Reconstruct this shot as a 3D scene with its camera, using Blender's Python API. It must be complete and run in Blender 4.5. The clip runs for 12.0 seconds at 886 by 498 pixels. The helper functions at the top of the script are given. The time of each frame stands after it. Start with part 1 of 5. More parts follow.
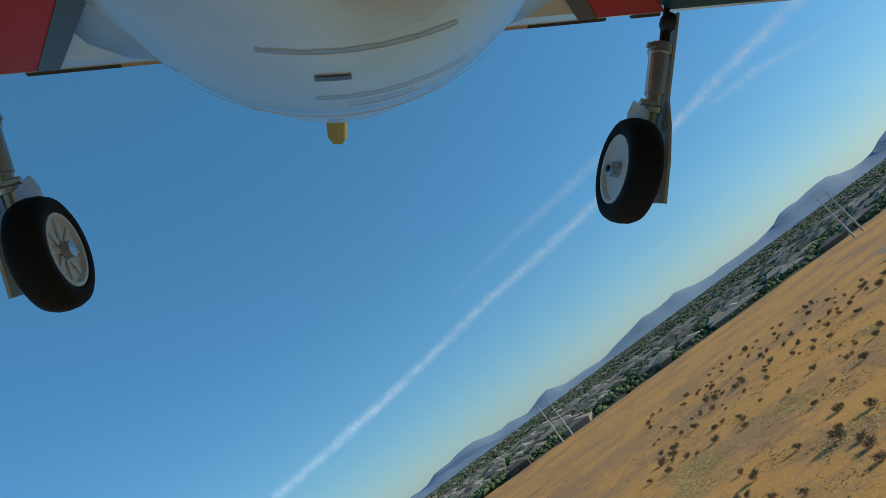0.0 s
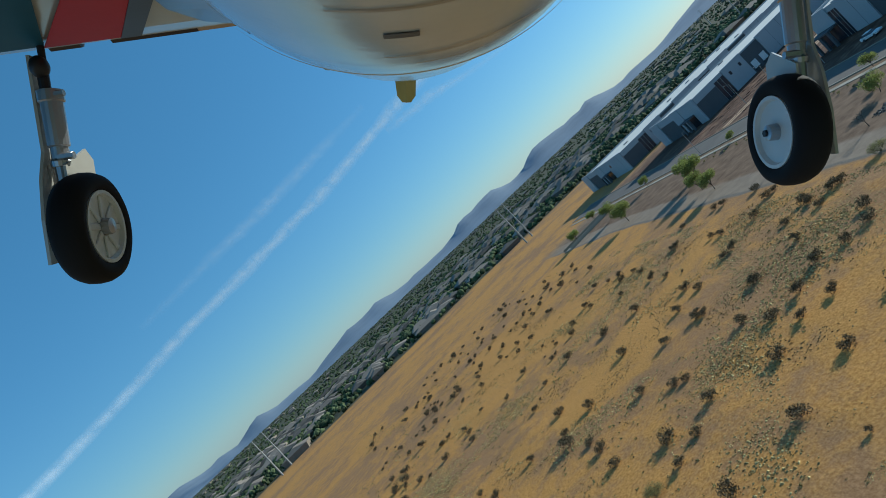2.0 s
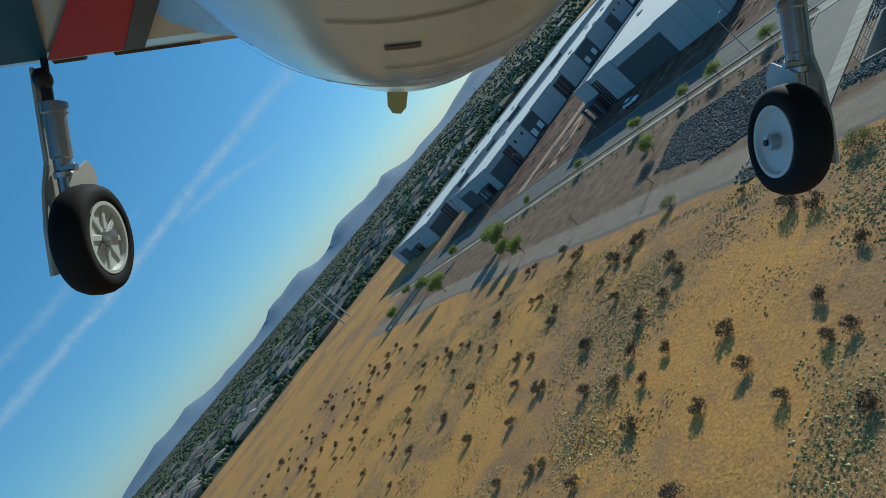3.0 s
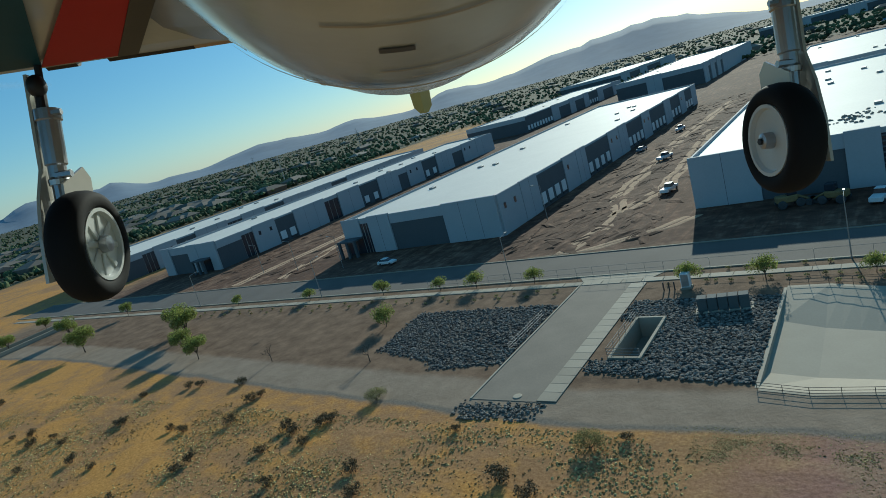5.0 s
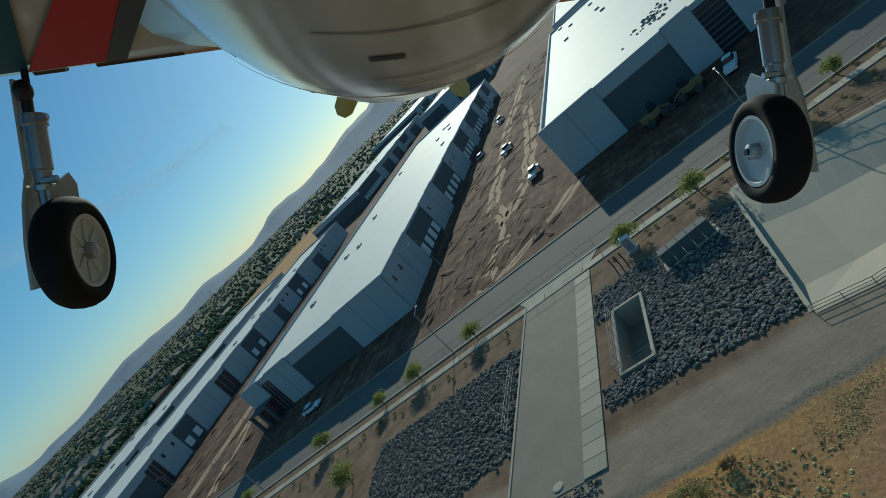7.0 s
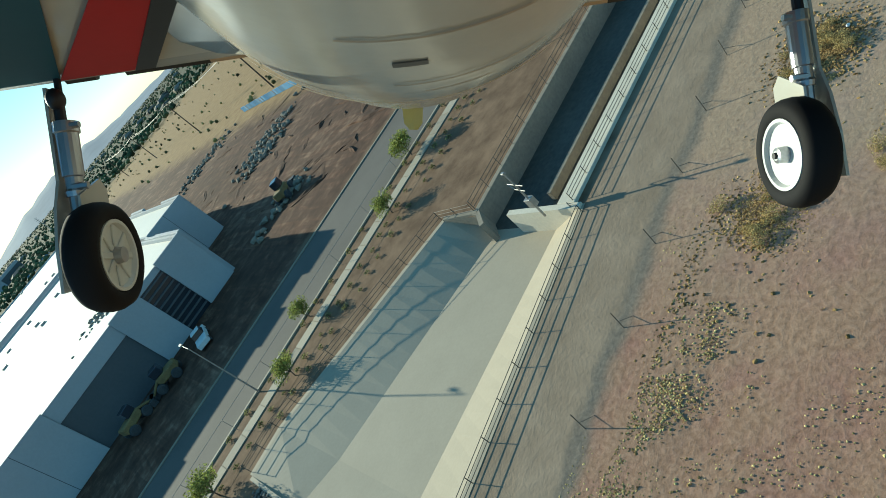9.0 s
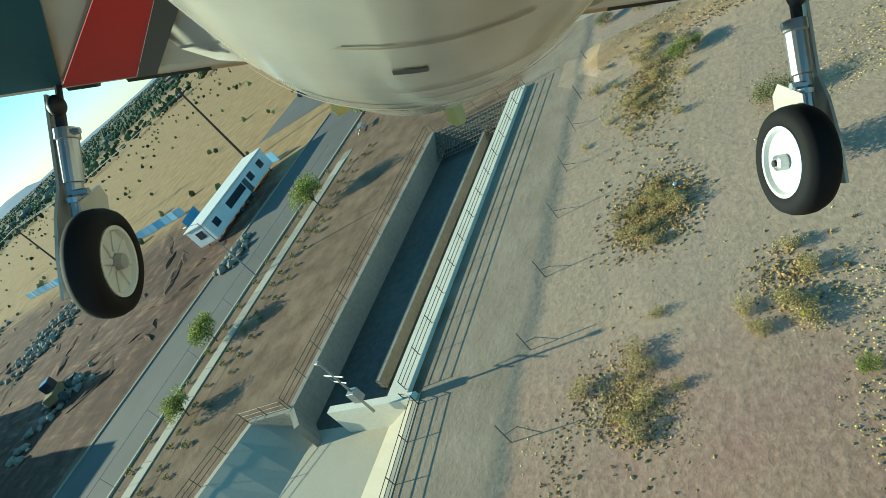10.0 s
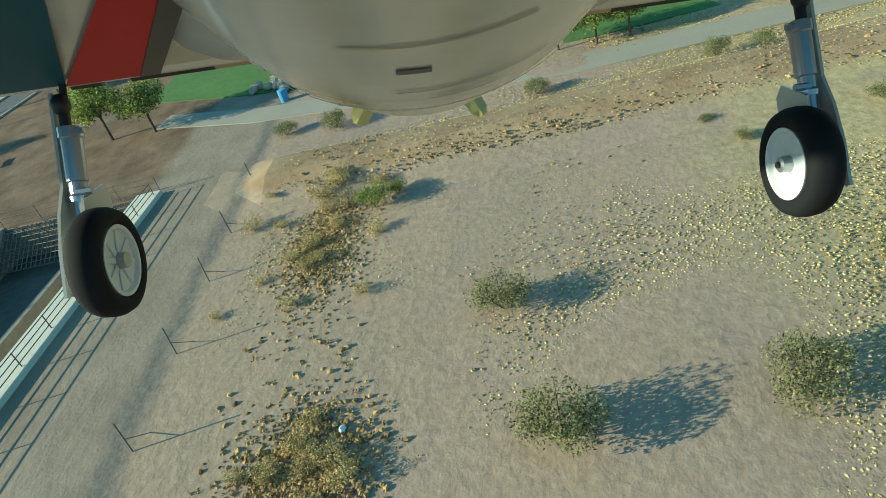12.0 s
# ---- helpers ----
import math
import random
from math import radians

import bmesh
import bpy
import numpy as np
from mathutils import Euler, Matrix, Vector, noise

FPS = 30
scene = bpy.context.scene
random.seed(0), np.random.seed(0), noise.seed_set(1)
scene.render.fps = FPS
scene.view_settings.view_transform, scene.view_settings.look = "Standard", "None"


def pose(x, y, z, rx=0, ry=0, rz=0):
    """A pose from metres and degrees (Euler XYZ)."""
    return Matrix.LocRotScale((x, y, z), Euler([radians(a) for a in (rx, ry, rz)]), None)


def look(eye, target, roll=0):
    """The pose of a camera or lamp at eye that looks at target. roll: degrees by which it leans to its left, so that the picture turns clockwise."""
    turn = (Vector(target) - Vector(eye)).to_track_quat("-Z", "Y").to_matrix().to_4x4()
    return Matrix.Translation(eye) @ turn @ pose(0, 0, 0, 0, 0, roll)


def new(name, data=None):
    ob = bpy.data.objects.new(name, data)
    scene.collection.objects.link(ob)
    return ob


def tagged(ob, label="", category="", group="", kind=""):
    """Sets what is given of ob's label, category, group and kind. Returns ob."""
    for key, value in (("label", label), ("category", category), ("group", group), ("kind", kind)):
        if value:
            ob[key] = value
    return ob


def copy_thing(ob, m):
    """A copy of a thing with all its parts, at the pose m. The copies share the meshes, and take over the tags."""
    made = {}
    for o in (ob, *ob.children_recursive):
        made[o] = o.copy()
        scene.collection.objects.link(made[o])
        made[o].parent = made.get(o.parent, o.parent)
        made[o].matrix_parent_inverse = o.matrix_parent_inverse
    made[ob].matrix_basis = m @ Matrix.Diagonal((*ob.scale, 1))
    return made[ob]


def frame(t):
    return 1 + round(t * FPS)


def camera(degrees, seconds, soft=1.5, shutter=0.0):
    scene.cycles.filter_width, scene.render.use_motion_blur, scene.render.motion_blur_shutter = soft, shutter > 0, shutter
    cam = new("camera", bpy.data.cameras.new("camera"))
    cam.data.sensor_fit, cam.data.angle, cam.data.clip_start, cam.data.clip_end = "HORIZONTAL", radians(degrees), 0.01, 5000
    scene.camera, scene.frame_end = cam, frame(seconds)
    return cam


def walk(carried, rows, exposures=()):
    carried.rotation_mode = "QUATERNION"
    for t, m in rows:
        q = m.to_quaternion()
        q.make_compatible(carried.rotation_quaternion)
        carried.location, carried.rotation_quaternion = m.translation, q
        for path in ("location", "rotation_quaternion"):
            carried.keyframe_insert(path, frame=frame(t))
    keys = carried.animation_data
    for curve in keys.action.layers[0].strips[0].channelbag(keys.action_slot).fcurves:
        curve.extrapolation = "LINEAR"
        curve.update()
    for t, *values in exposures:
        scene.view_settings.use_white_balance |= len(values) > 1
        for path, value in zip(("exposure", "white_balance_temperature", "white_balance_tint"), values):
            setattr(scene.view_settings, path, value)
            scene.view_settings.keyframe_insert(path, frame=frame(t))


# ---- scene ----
cam = camera(69.00, 12.0, soft=0.9)
PATH = [
    (0, look((70.119, -97.609, 24.580), (51.165, -100.850, 30.079), -36.36)),
    (0.5, look((67.227, -98.385, 25.692), (48.051, -100.626, 30.915), -49.65)),
    (1, look((64.541, -98.984, 26.881), (45.040, -99.684, 31.263), -54.24)),
    (1.5, look((61.857, -98.941, 28.109), (42.045, -97.403, 30.372), -50.21)),
    (2, look((58.560, -98.384, 29.192), (38.959, -94.411, 29.270), -43.45)),
    (2.5, look((54.952, -96.990, 30.174), (36.094, -90.382, 29.337), -48.06)),
    (3, look((51.244, -94.939, 31.149), (33.676, -85.728, 28.599), -49.71)),
    (3.5, look((48.262, -92.162, 31.887), (32.706, -80.229, 27.938), -49.42)),
    (3.7, look((47.089, -91.008, 32.090), (32.206, -78.508, 27.370), -41.82)),
    (5.3, look((37.705, -81.325, 30.673), (26.241, -65.423, 26.710), -14.84)),
    (5.5, look((36.596, -79.943, 30.620), (25.290, -63.884, 26.841), -15.89)),
    (6, look((34.001, -76.430, 30.516), (22.908, -60.161, 27.014), -25.05)),
    (6.5, look((31.762, -73.125, 30.248), (21.613, -56.231, 26.841), -36.09)),
    (6.7, look((30.941, -71.850, 30.092), (21.369, -54.671, 26.448), -39.77)),
    (8.3, look((29.524, -60.810, 26.337), (31.177, -42.496, 18.472), -57.34)),
    (8.5, look((30.038, -59.493, 25.703), (33.175, -41.595, 17.347), -55.26)),
    (9, look((31.298, -56.482, 23.869), (38.409, -40.131, 14.809), -49.23)),
    (9.5, look((33.419, -53.627, 21.721), (44.018, -39.579, 12.218), -39.82)),
    (10, look((36.211, -51.331, 20.038), (49.298, -39.136, 11.093), -41.93)),
    (10.5, look((39.423, -49.449, 18.607), (54.410, -39.494, 9.874), -44.53)),
    (11, look((43.218, -48.293, 17.277), (59.256, -40.838, 7.939), -43.14)),
    (11.5, look((47.001, -47.688, 15.646), (63.584, -42.689, 5.646), -34.18)),
    (12, look((51.028, -47.558, 14.138), (67.601, -44.690, 3.316), -16.93)),
]
walk(cam, PATH, exposures=(
    (0.0, -0.03, 5900, 2), (2.5, -0.06, 5550, -3), (3.7, -0.20, 5500, -6), (5.5, -0.26, 5900, -9), (6.7, -0.50, 5850, -10), (8.3, -0.06, 6650, -4),
    (9.0, 0.43, 6350, -12), (9.5, 0.66, 6250, -17), (10.5, 0.72, 6150, -25), (11.0, 0.68, 6250, -23), (12.0, 0.66, 6250, -20)))

# ---- light ----
SUN_TRAVEL = Vector((0.18, -0.95, -0.33)).normalized()
world = bpy.data.worlds.new("sky")
scene.world = world
world.use_nodes = True
wn = world.node_tree.nodes
sky = wn.new("ShaderNodeTexSky")
sky.sky_type, sky.sun_disc = "NISHITA", False
sky.sun_elevation, sky.sun_rotation = radians(19), radians(-11)
sky.air_density, sky.dust_density, sky.ozone_density = 1.0, 0.25, 4.5
wn["Background"].inputs["Strength"].default_value = 0.112
deepen = wn.new("ShaderNodeHueSaturation")
deepen.inputs["Saturation"].default_value = 1.1
haze_blue = wn.new("ShaderNodeMix")
haze_blue.data_type, haze_blue.inputs[0].default_value, haze_blue.inputs[7].default_value = "RGBA", 0.2, (2.2, 5.0, 7.4, 1)
world.node_tree.links.new(sky.outputs[0], haze_blue.inputs[6])
world.node_tree.links.new(haze_blue.outputs[2], deepen.inputs["Color"])
world.node_tree.links.new(deepen.outputs[0], wn["Background"].inputs["Color"])
sun = new("sun", bpy.data.lights.new("sun", "SUN"))
sun.data.energy, sun.data.angle, sun.data.color = 5.0, radians(0.53), (1.0, 0.9, 0.77)
sun.matrix_world = look((0, 0, 200), Vector((0, 0, 200)) + SUN_TRAVEL)


# ---- materials ----
def nodes_of(name):
    m = bpy.data.materials.new(name)
    m.use_nodes = True
    return m, m.node_tree.nodes, m.node_tree.links


def ramp_node(n, l, source, stops):
    r = n.new("ShaderNodeValToRGB")
    while len(r.color_ramp.elements) < len(stops):
        r.color_ramp.elements.new(0.5)
    for e, (p, c) in zip(r.color_ramp.elements, stops):
        e.position, e.color = p, (*c, 1) if len(c) == 3 else c
    l.new(source, r.inputs[0])
    return r.outputs[0]


def noise_node(n, l, vec, scale, detail=4.0, rough=0.6, distort=0.0):
    t = n.new("ShaderNodeTexNoise")
    t.inputs["Scale"].default_value, t.inputs["Detail"].default_value = scale, detail
    t.inputs["Roughness"].default_value, t.inputs["Distortion"].default_value = rough, distort
    l.new(vec, t.inputs["Vector"])
    return t.outputs[0]


def mix_node(n, l, fac, a, b, mode="MIX"):
    m = n.new("ShaderNodeMix")
    m.data_type, m.blend_type = "RGBA", mode
    for sock, v in ((m.inputs[0], fac), (m.inputs[6], a), (m.inputs[7], b)):
        if isinstance(v, (int, float)):
            sock.default_value = v
        elif isinstance(v, tuple):
            sock.default_value = (*v, 1)
        else:
            l.new(v, sock)
    return m.outputs[2]


def math_node(n, l, op, a, b=0.0, clamp=False):
    m = n.new("ShaderNodeMath")
    m.operation, m.use_clamp = op, clamp
    for sock, v in ((m.inputs[0], a), (m.inputs[1], b)):
        if isinstance(v, (int, float)):
            sock.default_value = v
        else:
            l.new(v, sock)
    return m.outputs[0]


def mat(name, base, rough=0.7, metal=0.0, var=0.18, grain=8.0, stain=0.6, bump=0.15, per="", space="Position", spec=0.4, thin=0.0):
    """A surface with grain and broad stains; per: "object" or "island" varies the tone from piece to piece."""
    m, n, l = nodes_of(name)
    b = n["Principled BSDF"]
    b.inputs["Roughness"].default_value, b.inputs["Metallic"].default_value = rough, metal
    b.inputs["Specular IOR Level"].default_value = spec
    vec = n.new("ShaderNodeNewGeometry").outputs["Position"] if space == "Position" else n.new("ShaderNodeTexCoord").outputs["Object"]
    fine, broad = noise_node(n, l, vec, grain, 5), noise_node(n, l, vec, stain, 3, 0.55)
    both = math_node(n, l, "ADD", math_node(n, l, "MULTIPLY", fine, 0.5), math_node(n, l, "MULTIPLY", broad, 0.5))
    if per:
        r = n.new("ShaderNodeObjectInfo").outputs["Random"] if per == "object" else n.new("ShaderNodeNewGeometry").outputs["Random Per Island"]
        both = math_node(n, l, "ADD", math_node(n, l, "MULTIPLY", both, 0.5), math_node(n, l, "MULTIPLY", r, 0.5))
    lo, hi = tuple(c * (1 - 1.6 * var) for c in base), tuple(min(1, c * (1 + 1.6 * var)) for c in base)
    l.new(ramp_node(n, l, both, [(0.25, lo), (0.75, hi)]), b.inputs["Base Color"])
    if bump:
        bp = n.new("ShaderNodeBump")
        bp.inputs["Strength"].default_value, bp.inputs["Distance"].default_value = bump, 0.3 / grain
        l.new(fine, bp.inputs["Height"])
        l.new(bp.outputs[0], b.inputs["Normal"])
    if thin:
        # leaves let some light through
        tr, mx = n.new("ShaderNodeBsdfTranslucent"), n.new("ShaderNodeMixShader")
        l.new(b.inputs["Base Color"].links[0].from_socket, tr.inputs["Color"])
        mx.inputs[0].default_value = thin
        l.new(b.outputs[0], mx.inputs[1])
        l.new(tr.outputs[0], mx.inputs[2])
        l.new(mx.outputs[0], n["Material Output"].inputs["Surface"])
    return m


def ground_material():
    m, n, l = nodes_of("desert_ground")
    b = n["Principled BSDF"]
    b.inputs["Roughness"].default_value, b.inputs["Specular IOR Level"].default_value = 0.95, 0.15
    pos = n.new("ShaderNodeNewGeometry").outputs["Position"]
    sep = n.new("ShaderNodeSeparateXYZ")
    l.new(pos, sep.inputs[0])
    warp = noise_node(n, l, pos, 0.09, 4, 0.6)
    warp2 = noise_node(n, l, pos, 0.45, 4, 0.65)
    wob = math_node(n, l, "ADD", math_node(n, l, "MULTIPLY", math_node(n, l, "SUBTRACT", warp, 0.5), 7.0), math_node(n, l, "MULTIPLY", math_node(n, l, "SUBTRACT", warp2, 0.5), 2.6))
    y = math_node(n, l, "ADD", sep.outputs[1], wob)
    x = math_node(n, l, "ADD", sep.outputs[0], math_node(n, l, "MULTIPLY", wob, 2.0))

    def step(v, lo, hi):
        r = n.new("ShaderNodeMapRange")
        r.inputs[1].default_value, r.inputs[2].default_value = lo, hi
        r.interpolation_type = "SMOOTHSTEP"
        l.new(v, r.inputs[0])
        return r.outputs[0]

    fine = noise_node(n, l, pos, 3.0, 6, 0.7)
    mid = noise_node(n, l, pos, 0.35, 5, 0.65)
    broad = noise_node(n, l, pos, 0.035, 4, 0.55, 0.6)
    # bare sand, dry straw over it
    sand = ramp_node(n, l, fine, [(0.38, (0.275, 0.142, 0.060)), (0.64, (0.43, 0.238, 0.108))])
    pink = ramp_node(n, l, fine, [(0.28, (0.30, 0.205, 0.150)), (0.72, (0.41, 0.290, 0.218))])
    straw = ramp_node(n, l, fine, [(0.38, (0.41, 0.185, 0.045)), (0.64, (0.66, 0.345, 0.095))])
    pale = ramp_node(n, l, fine, [(0.38, (0.32, 0.225, 0.125)), (0.64, (0.47, 0.345, 0.20))])
    straw = mix_node(n, l, step(x, 15, 40), straw, pale)
    red = ramp_node(n, l, fine, [(0.38, (0.25, 0.125, 0.090)), (0.64, (0.38, 0.205, 0.155))])
    bare = mix_node(n, l, step(x, 24, 36), sand, red)
    bare = mix_node(n, l, step(x, 42, 58), bare, pink)
    cover = step(math_node(n, l, "ADD", math_node(n, l, "MULTIPLY", mid, 0.45), math_node(n, l, "MULTIPLY", broad, 0.65)), 0.45, 0.62)
    weedy = math_node(n, l, "MULTIPLY", math_node(n, l, "SUBTRACT", 1.0, step(y, -60, -52)), step(x, 36, 46))
    strength = math_node(n, l, "SUBTRACT", 1.0, math_node(n, l, "MULTIPLY", step(x, 10, 40), 0.66))
    col = mix_node(n, l, math_node(n, l, "MULTIPLY", cover, strength), bare, straw)
    dense = ramp_node(n, l, fine, [(0.38, (0.36, 0.27, 0.135)), (0.7, (0.56, 0.43, 0.22))])
    col = mix_node(n, l, math_node(n, l, "MULTIPLY", weedy, math_node(n, l, "ADD", 0.35, math_node(n, l, "MULTIPLY", cover, 0.5))), col, dense)
    # graded strip, compacted track, building plots
    strip = ramp_node(n, l, mid, [(0.36, (0.135, 0.082, 0.050)), (0.66, (0.25, 0.16, 0.10))])
    track = ramp_node(n, l, mid, [(0.3, (0.24, 0.178, 0.125)), (0.7, (0.33, 0.25, 0.18))])
    plot = ramp_node(n, l, math_node(n, l, "ADD", math_node(n, l, "MULTIPLY", mid, 0.6), math_node(n, l, "MULTIPLY", broad, 0.4)), [(0.38, (0.075, 0.036, 0.022)), (0.5, (0.15, 0.076, 0.047)), (0.64, (0.33, 0.20, 0.128))])
    ruts_at = n.new("ShaderNodeVectorMath")
    ruts_at.operation = "MULTIPLY"
    ruts_at.inputs[1].default_value = (0.55, 0.07, 1.0)
    l.new(pos, ruts_at.inputs[0])
    ruts = noise_node(n, l, ruts_at.outputs[0], 1.0, 5, 0.6, 0.9)
    plot = mix_node(n, l, step(ruts, 0.46, 0.62), mix_node(n, l, 0.55, plot, (0.07, 0.04, 0.028)), plot)
    near_city = step(x, -190, -160)
    def ease(lo, hi, a, b):
        r = n.new("ShaderNodeMapRange")
        for i, v in enumerate((lo, hi, a, b)):
            r.inputs[i + 1].default_value = v
        l.new(sep.outputs[0], r.inputs[0])
        return r.outputs[0]

    wob2 = math_node(n, l, "MULTIPLY", math_node(n, l, "SUBTRACT", wob, 0.0), 0.35)
    edge = math_node(n, l, "ADD", ease(-110, 10, -24.0, -36.0), ease(15, 85, 0.0, 4.2))
    past = math_node(n, l, "SUBTRACT", math_node(n, l, "ADD", sep.outputs[1], wob2), edge)
    verge = ramp_node(n, l, fine, [(0.3, (0.13, 0.11, 0.09)), (0.7, (0.25, 0.205, 0.16))])
    col = mix_node(n, l, math_node(n, l, "MULTIPLY", step(past, -0.9, 0.1), near_city), col, verge)
    col = mix_node(n, l, math_node(n, l, "MULTIPLY", step(past, 0.2, 1.0), near_city), col, track)
    col = mix_node(n, l, math_node(n, l, "MULTIPLY", step(past, 6.0, 7.6), near_city), col, strip)
    field = ramp_node(n, l, mid, [(0.3, (0.27, 0.155, 0.07)), (0.7, (0.42, 0.27, 0.125))])
    far_plot = mix_node(n, l, step(x, 92, 106), plot, field)
    col = mix_node(n, l, math_node(n, l, "MULTIPLY", step(y, 16.5, 18.5), near_city), col, far_plot)
    bank = ramp_node(n, l, mid, [(0.3, (0.27, 0.165, 0.09)), (0.7, (0.42, 0.285, 0.165))])
    col = mix_node(n, l, step(sep.outputs[2], 0.28, 0.6), col, bank)
    # suburb soil far off
    town = ramp_node(n, l, mid, [(0.3, (0.055, 0.06, 0.032)), (0.7, (0.13, 0.115, 0.07))])
    col = mix_node(n, l, step(x, -335, -350), col, town)
    col = mix_node(n, l, step(y, 480, 560), col, town)
    l.new(col, b.inputs["Base Color"])
    bp = n.new("ShaderNodeBump")
    bp.inputs["Strength"].default_value, bp.inputs["Distance"].default_value = 0.7, 0.12
    l.new(math_node(n, l, "ADD", math_node(n, l, "MULTIPLY", fine, 0.5), mid), bp.inputs["Height"])
    l.new(bp.outputs[0], b.inputs["Normal"])
    return m


GROUND = ground_material()
CONCRETE = mat("pale_concrete", (0.36, 0.305, 0.228), 0.85, var=0.12, grain=5, stain=0.35, bump=0.1, per="object")
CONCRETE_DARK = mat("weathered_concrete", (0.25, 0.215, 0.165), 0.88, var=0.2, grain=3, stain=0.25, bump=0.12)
ASPHALT = mat("asphalt", (0.12, 0.105, 0.09), 0.9, var=0.2, grain=6, stain=0.15, bump=0.15)
RAMP_PAVING = mat("ramp_paving", (0.225, 0.185, 0.142), 0.88, var=0.14, grain=6, stain=0.25, bump=0.12)
ROCK = mat("grey_riprap", (0.165, 0.142, 0.117), 0.9, var=0.42, grain=5, stain=0.5, bump=0.3, per="island")
ROCK_PIECE = mat("grey_riprap_stone", (0.165, 0.142, 0.117), 0.9, var=0.42, grain=5, stain=0.5, bump=0.3, per="object")
GRAVEL = mat("dark_gravel_bed", (0.07, 0.062, 0.055), 0.95, var=0.4, grain=5, stain=0.8, bump=0.5)
PANEL_WHITE = mat("white_tilt_panel", (0.40, 0.41, 0.42), 0.8, var=0.05, grain=3, stain=0.2, bump=0.03)
PANEL_GREY = mat("grey_tilt_panel", (0.095, 0.10, 0.105), 0.8, var=0.08, grain=3, stain=0.2, bump=0.03)
ROOF_WHITE = mat("white_membrane_roof", (0.72, 0.68, 0.60), 0.7, var=0.06, grain=1.5, stain=0.06, bump=0.05)
GLASS_DARK = mat("dark_glazing", (0.03, 0.035, 0.045), 0.12, var=0.1, grain=1, stain=0.2, bump=0, spec=0.6)
STEEL_GREY = mat("galvanised_steel", (0.33, 0.32, 0.30), 0.5, 0.6, var=0.15, grain=20, stain=2, bump=0.05)
RAIL_PAINT = mat("brown_painted_rail", (0.14, 0.115, 0.09), 0.6, 0.2, var=0.2, grain=20, stain=2, bump=0.05)
WOOD_POLE = mat("creosoted_timber", (0.075, 0.05, 0.035), 0.85, var=0.3, grain=14, stain=1, bump=0.2)
BARK = mat("bark", (0.10, 0.075, 0.055), 0.9, var=0.3, grain=12, stain=1, bump=0.3)
LEAF_GREEN = mat("green_foliage", (0.25, 0.275, 0.075), 0.75, var=0.45, grain=3, stain=0.6, bump=0, per="island", spec=0.2, thin=0.45)
LEAF_OLIVE = mat("olive_foliage", (0.235, 0.225, 0.10), 0.8, var=0.45, grain=3, stain=0.6, bump=0, per="island", spec=0.15, thin=0.4)
LEAF_DRY = mat("dry_brush", (0.15, 0.115, 0.065), 0.85, var=0.5, grain=3, stain=0.6, bump=0, per="island", spec=0.1)
LEAF_FAR = mat("suburban_tree_foliage", (0.075, 0.095, 0.042), 0.85, var=0.4, grain=0.2, stain=0.02, bump=0, per="island", spec=0.15)
STRAW = mat("straw_weeds", (0.47, 0.355, 0.150), 0.9, var=0.4, grain=3, stain=0.3, bump=0, per="island", spec=0.1)
STRAW_BROWN = mat("brown_weeds", (0.34, 0.215, 0.09), 0.9, var=0.4, grain=3, stain=0.3, bump=0, per="island", spec=0.1)
LAWN = mat("mown_lawn", (0.085, 0.155, 0.03), 0.9, var=0.25, grain=2, stain=0.12, bump=0.2)
# the blue-grey tint puts distance haze into the rock colour
MOUNTAIN = mat("haze_tinted_rock", (0.19, 0.24, 0.30), 0.95, var=0.12, grain=0.01, stain=0.002, bump=0)
STUCCO = mat("stucco_houses", (0.19, 0.155, 0.12), 0.85, var=0.35, grain=0.5, stain=0.05, bump=0, per="island")
BLUE_SHEET = mat("blue_sheeting", (0.10, 0.30, 0.52), 0.7, var=0.15, grain=2, stain=0.5, bump=0.1, per="object")
WHITE_PAINT = mat("white_paint", (0.72, 0.72, 0.70), 0.45, var=0.08, grain=6, stain=0.6, bump=0.02)
DIRTY_STEEL = mat("dark_machine_steel", (0.06, 0.06, 0.062), 0.6, 0.2, var=0.3, grain=8, stain=1, bump=0.1)
DUSTY_YELLOW = mat("dusty_machine_paint", (0.22, 0.15, 0.06), 0.7, var=0.3, grain=6, stain=0.8, bump=0.05)
# dark from puddle damp, with the channel's deep shade added to the colour
CHANNEL_BED = mat("damp_shaded_bed", (0.085, 0.075, 0.06), 0.7, var=0.35, grain=2, stain=0.15, bump=0.1)
# brightness of the sunlit channel cap is put into this colour
PALE_CAP = mat("sunlit_pale_concrete", (0.60, 0.54, 0.43), 0.8, var=0.1, grain=5, stain=0.4, bump=0.08)
YELLOW = mat("yellow_paint", (0.75, 0.52, 0.03), 0.5, var=0.1, grain=8, stain=1, bump=0.02)
TRACK_DUST = mat("pale_track_dust", (0.50, 0.335, 0.215), 0.95, var=0.3, grain=2, stain=0.4, bump=0.3, spec=0.1)
TRANSFORMER_GREEN = mat("grey_green_enamel", (0.085, 0.10, 0.10), 0.85, var=0.1, grain=8, stain=1, bump=0.02)


# ---- mesh helpers ----
def bm_to(name, bm, material, smooth=False):
    me = bpy.data.meshes.new(name)
    bm.to_mesh(me)
    bm.free()
    me.materials.append(material)
    if smooth:
        me.polygons.foreach_set("use_smooth", [True] * len(me.polygons))
    return me


def part(name, bm, material, parent=None, label="", smooth=False, m=None):
    ob = new(name, bm if isinstance(bm, bpy.types.Mesh) else bm_to(name, bm, material, smooth))
    if parent is not None:
        ob.parent = parent
    if m is not None:
        ob.matrix_basis = m
    if label:
        ob["label"] = label
    return ob


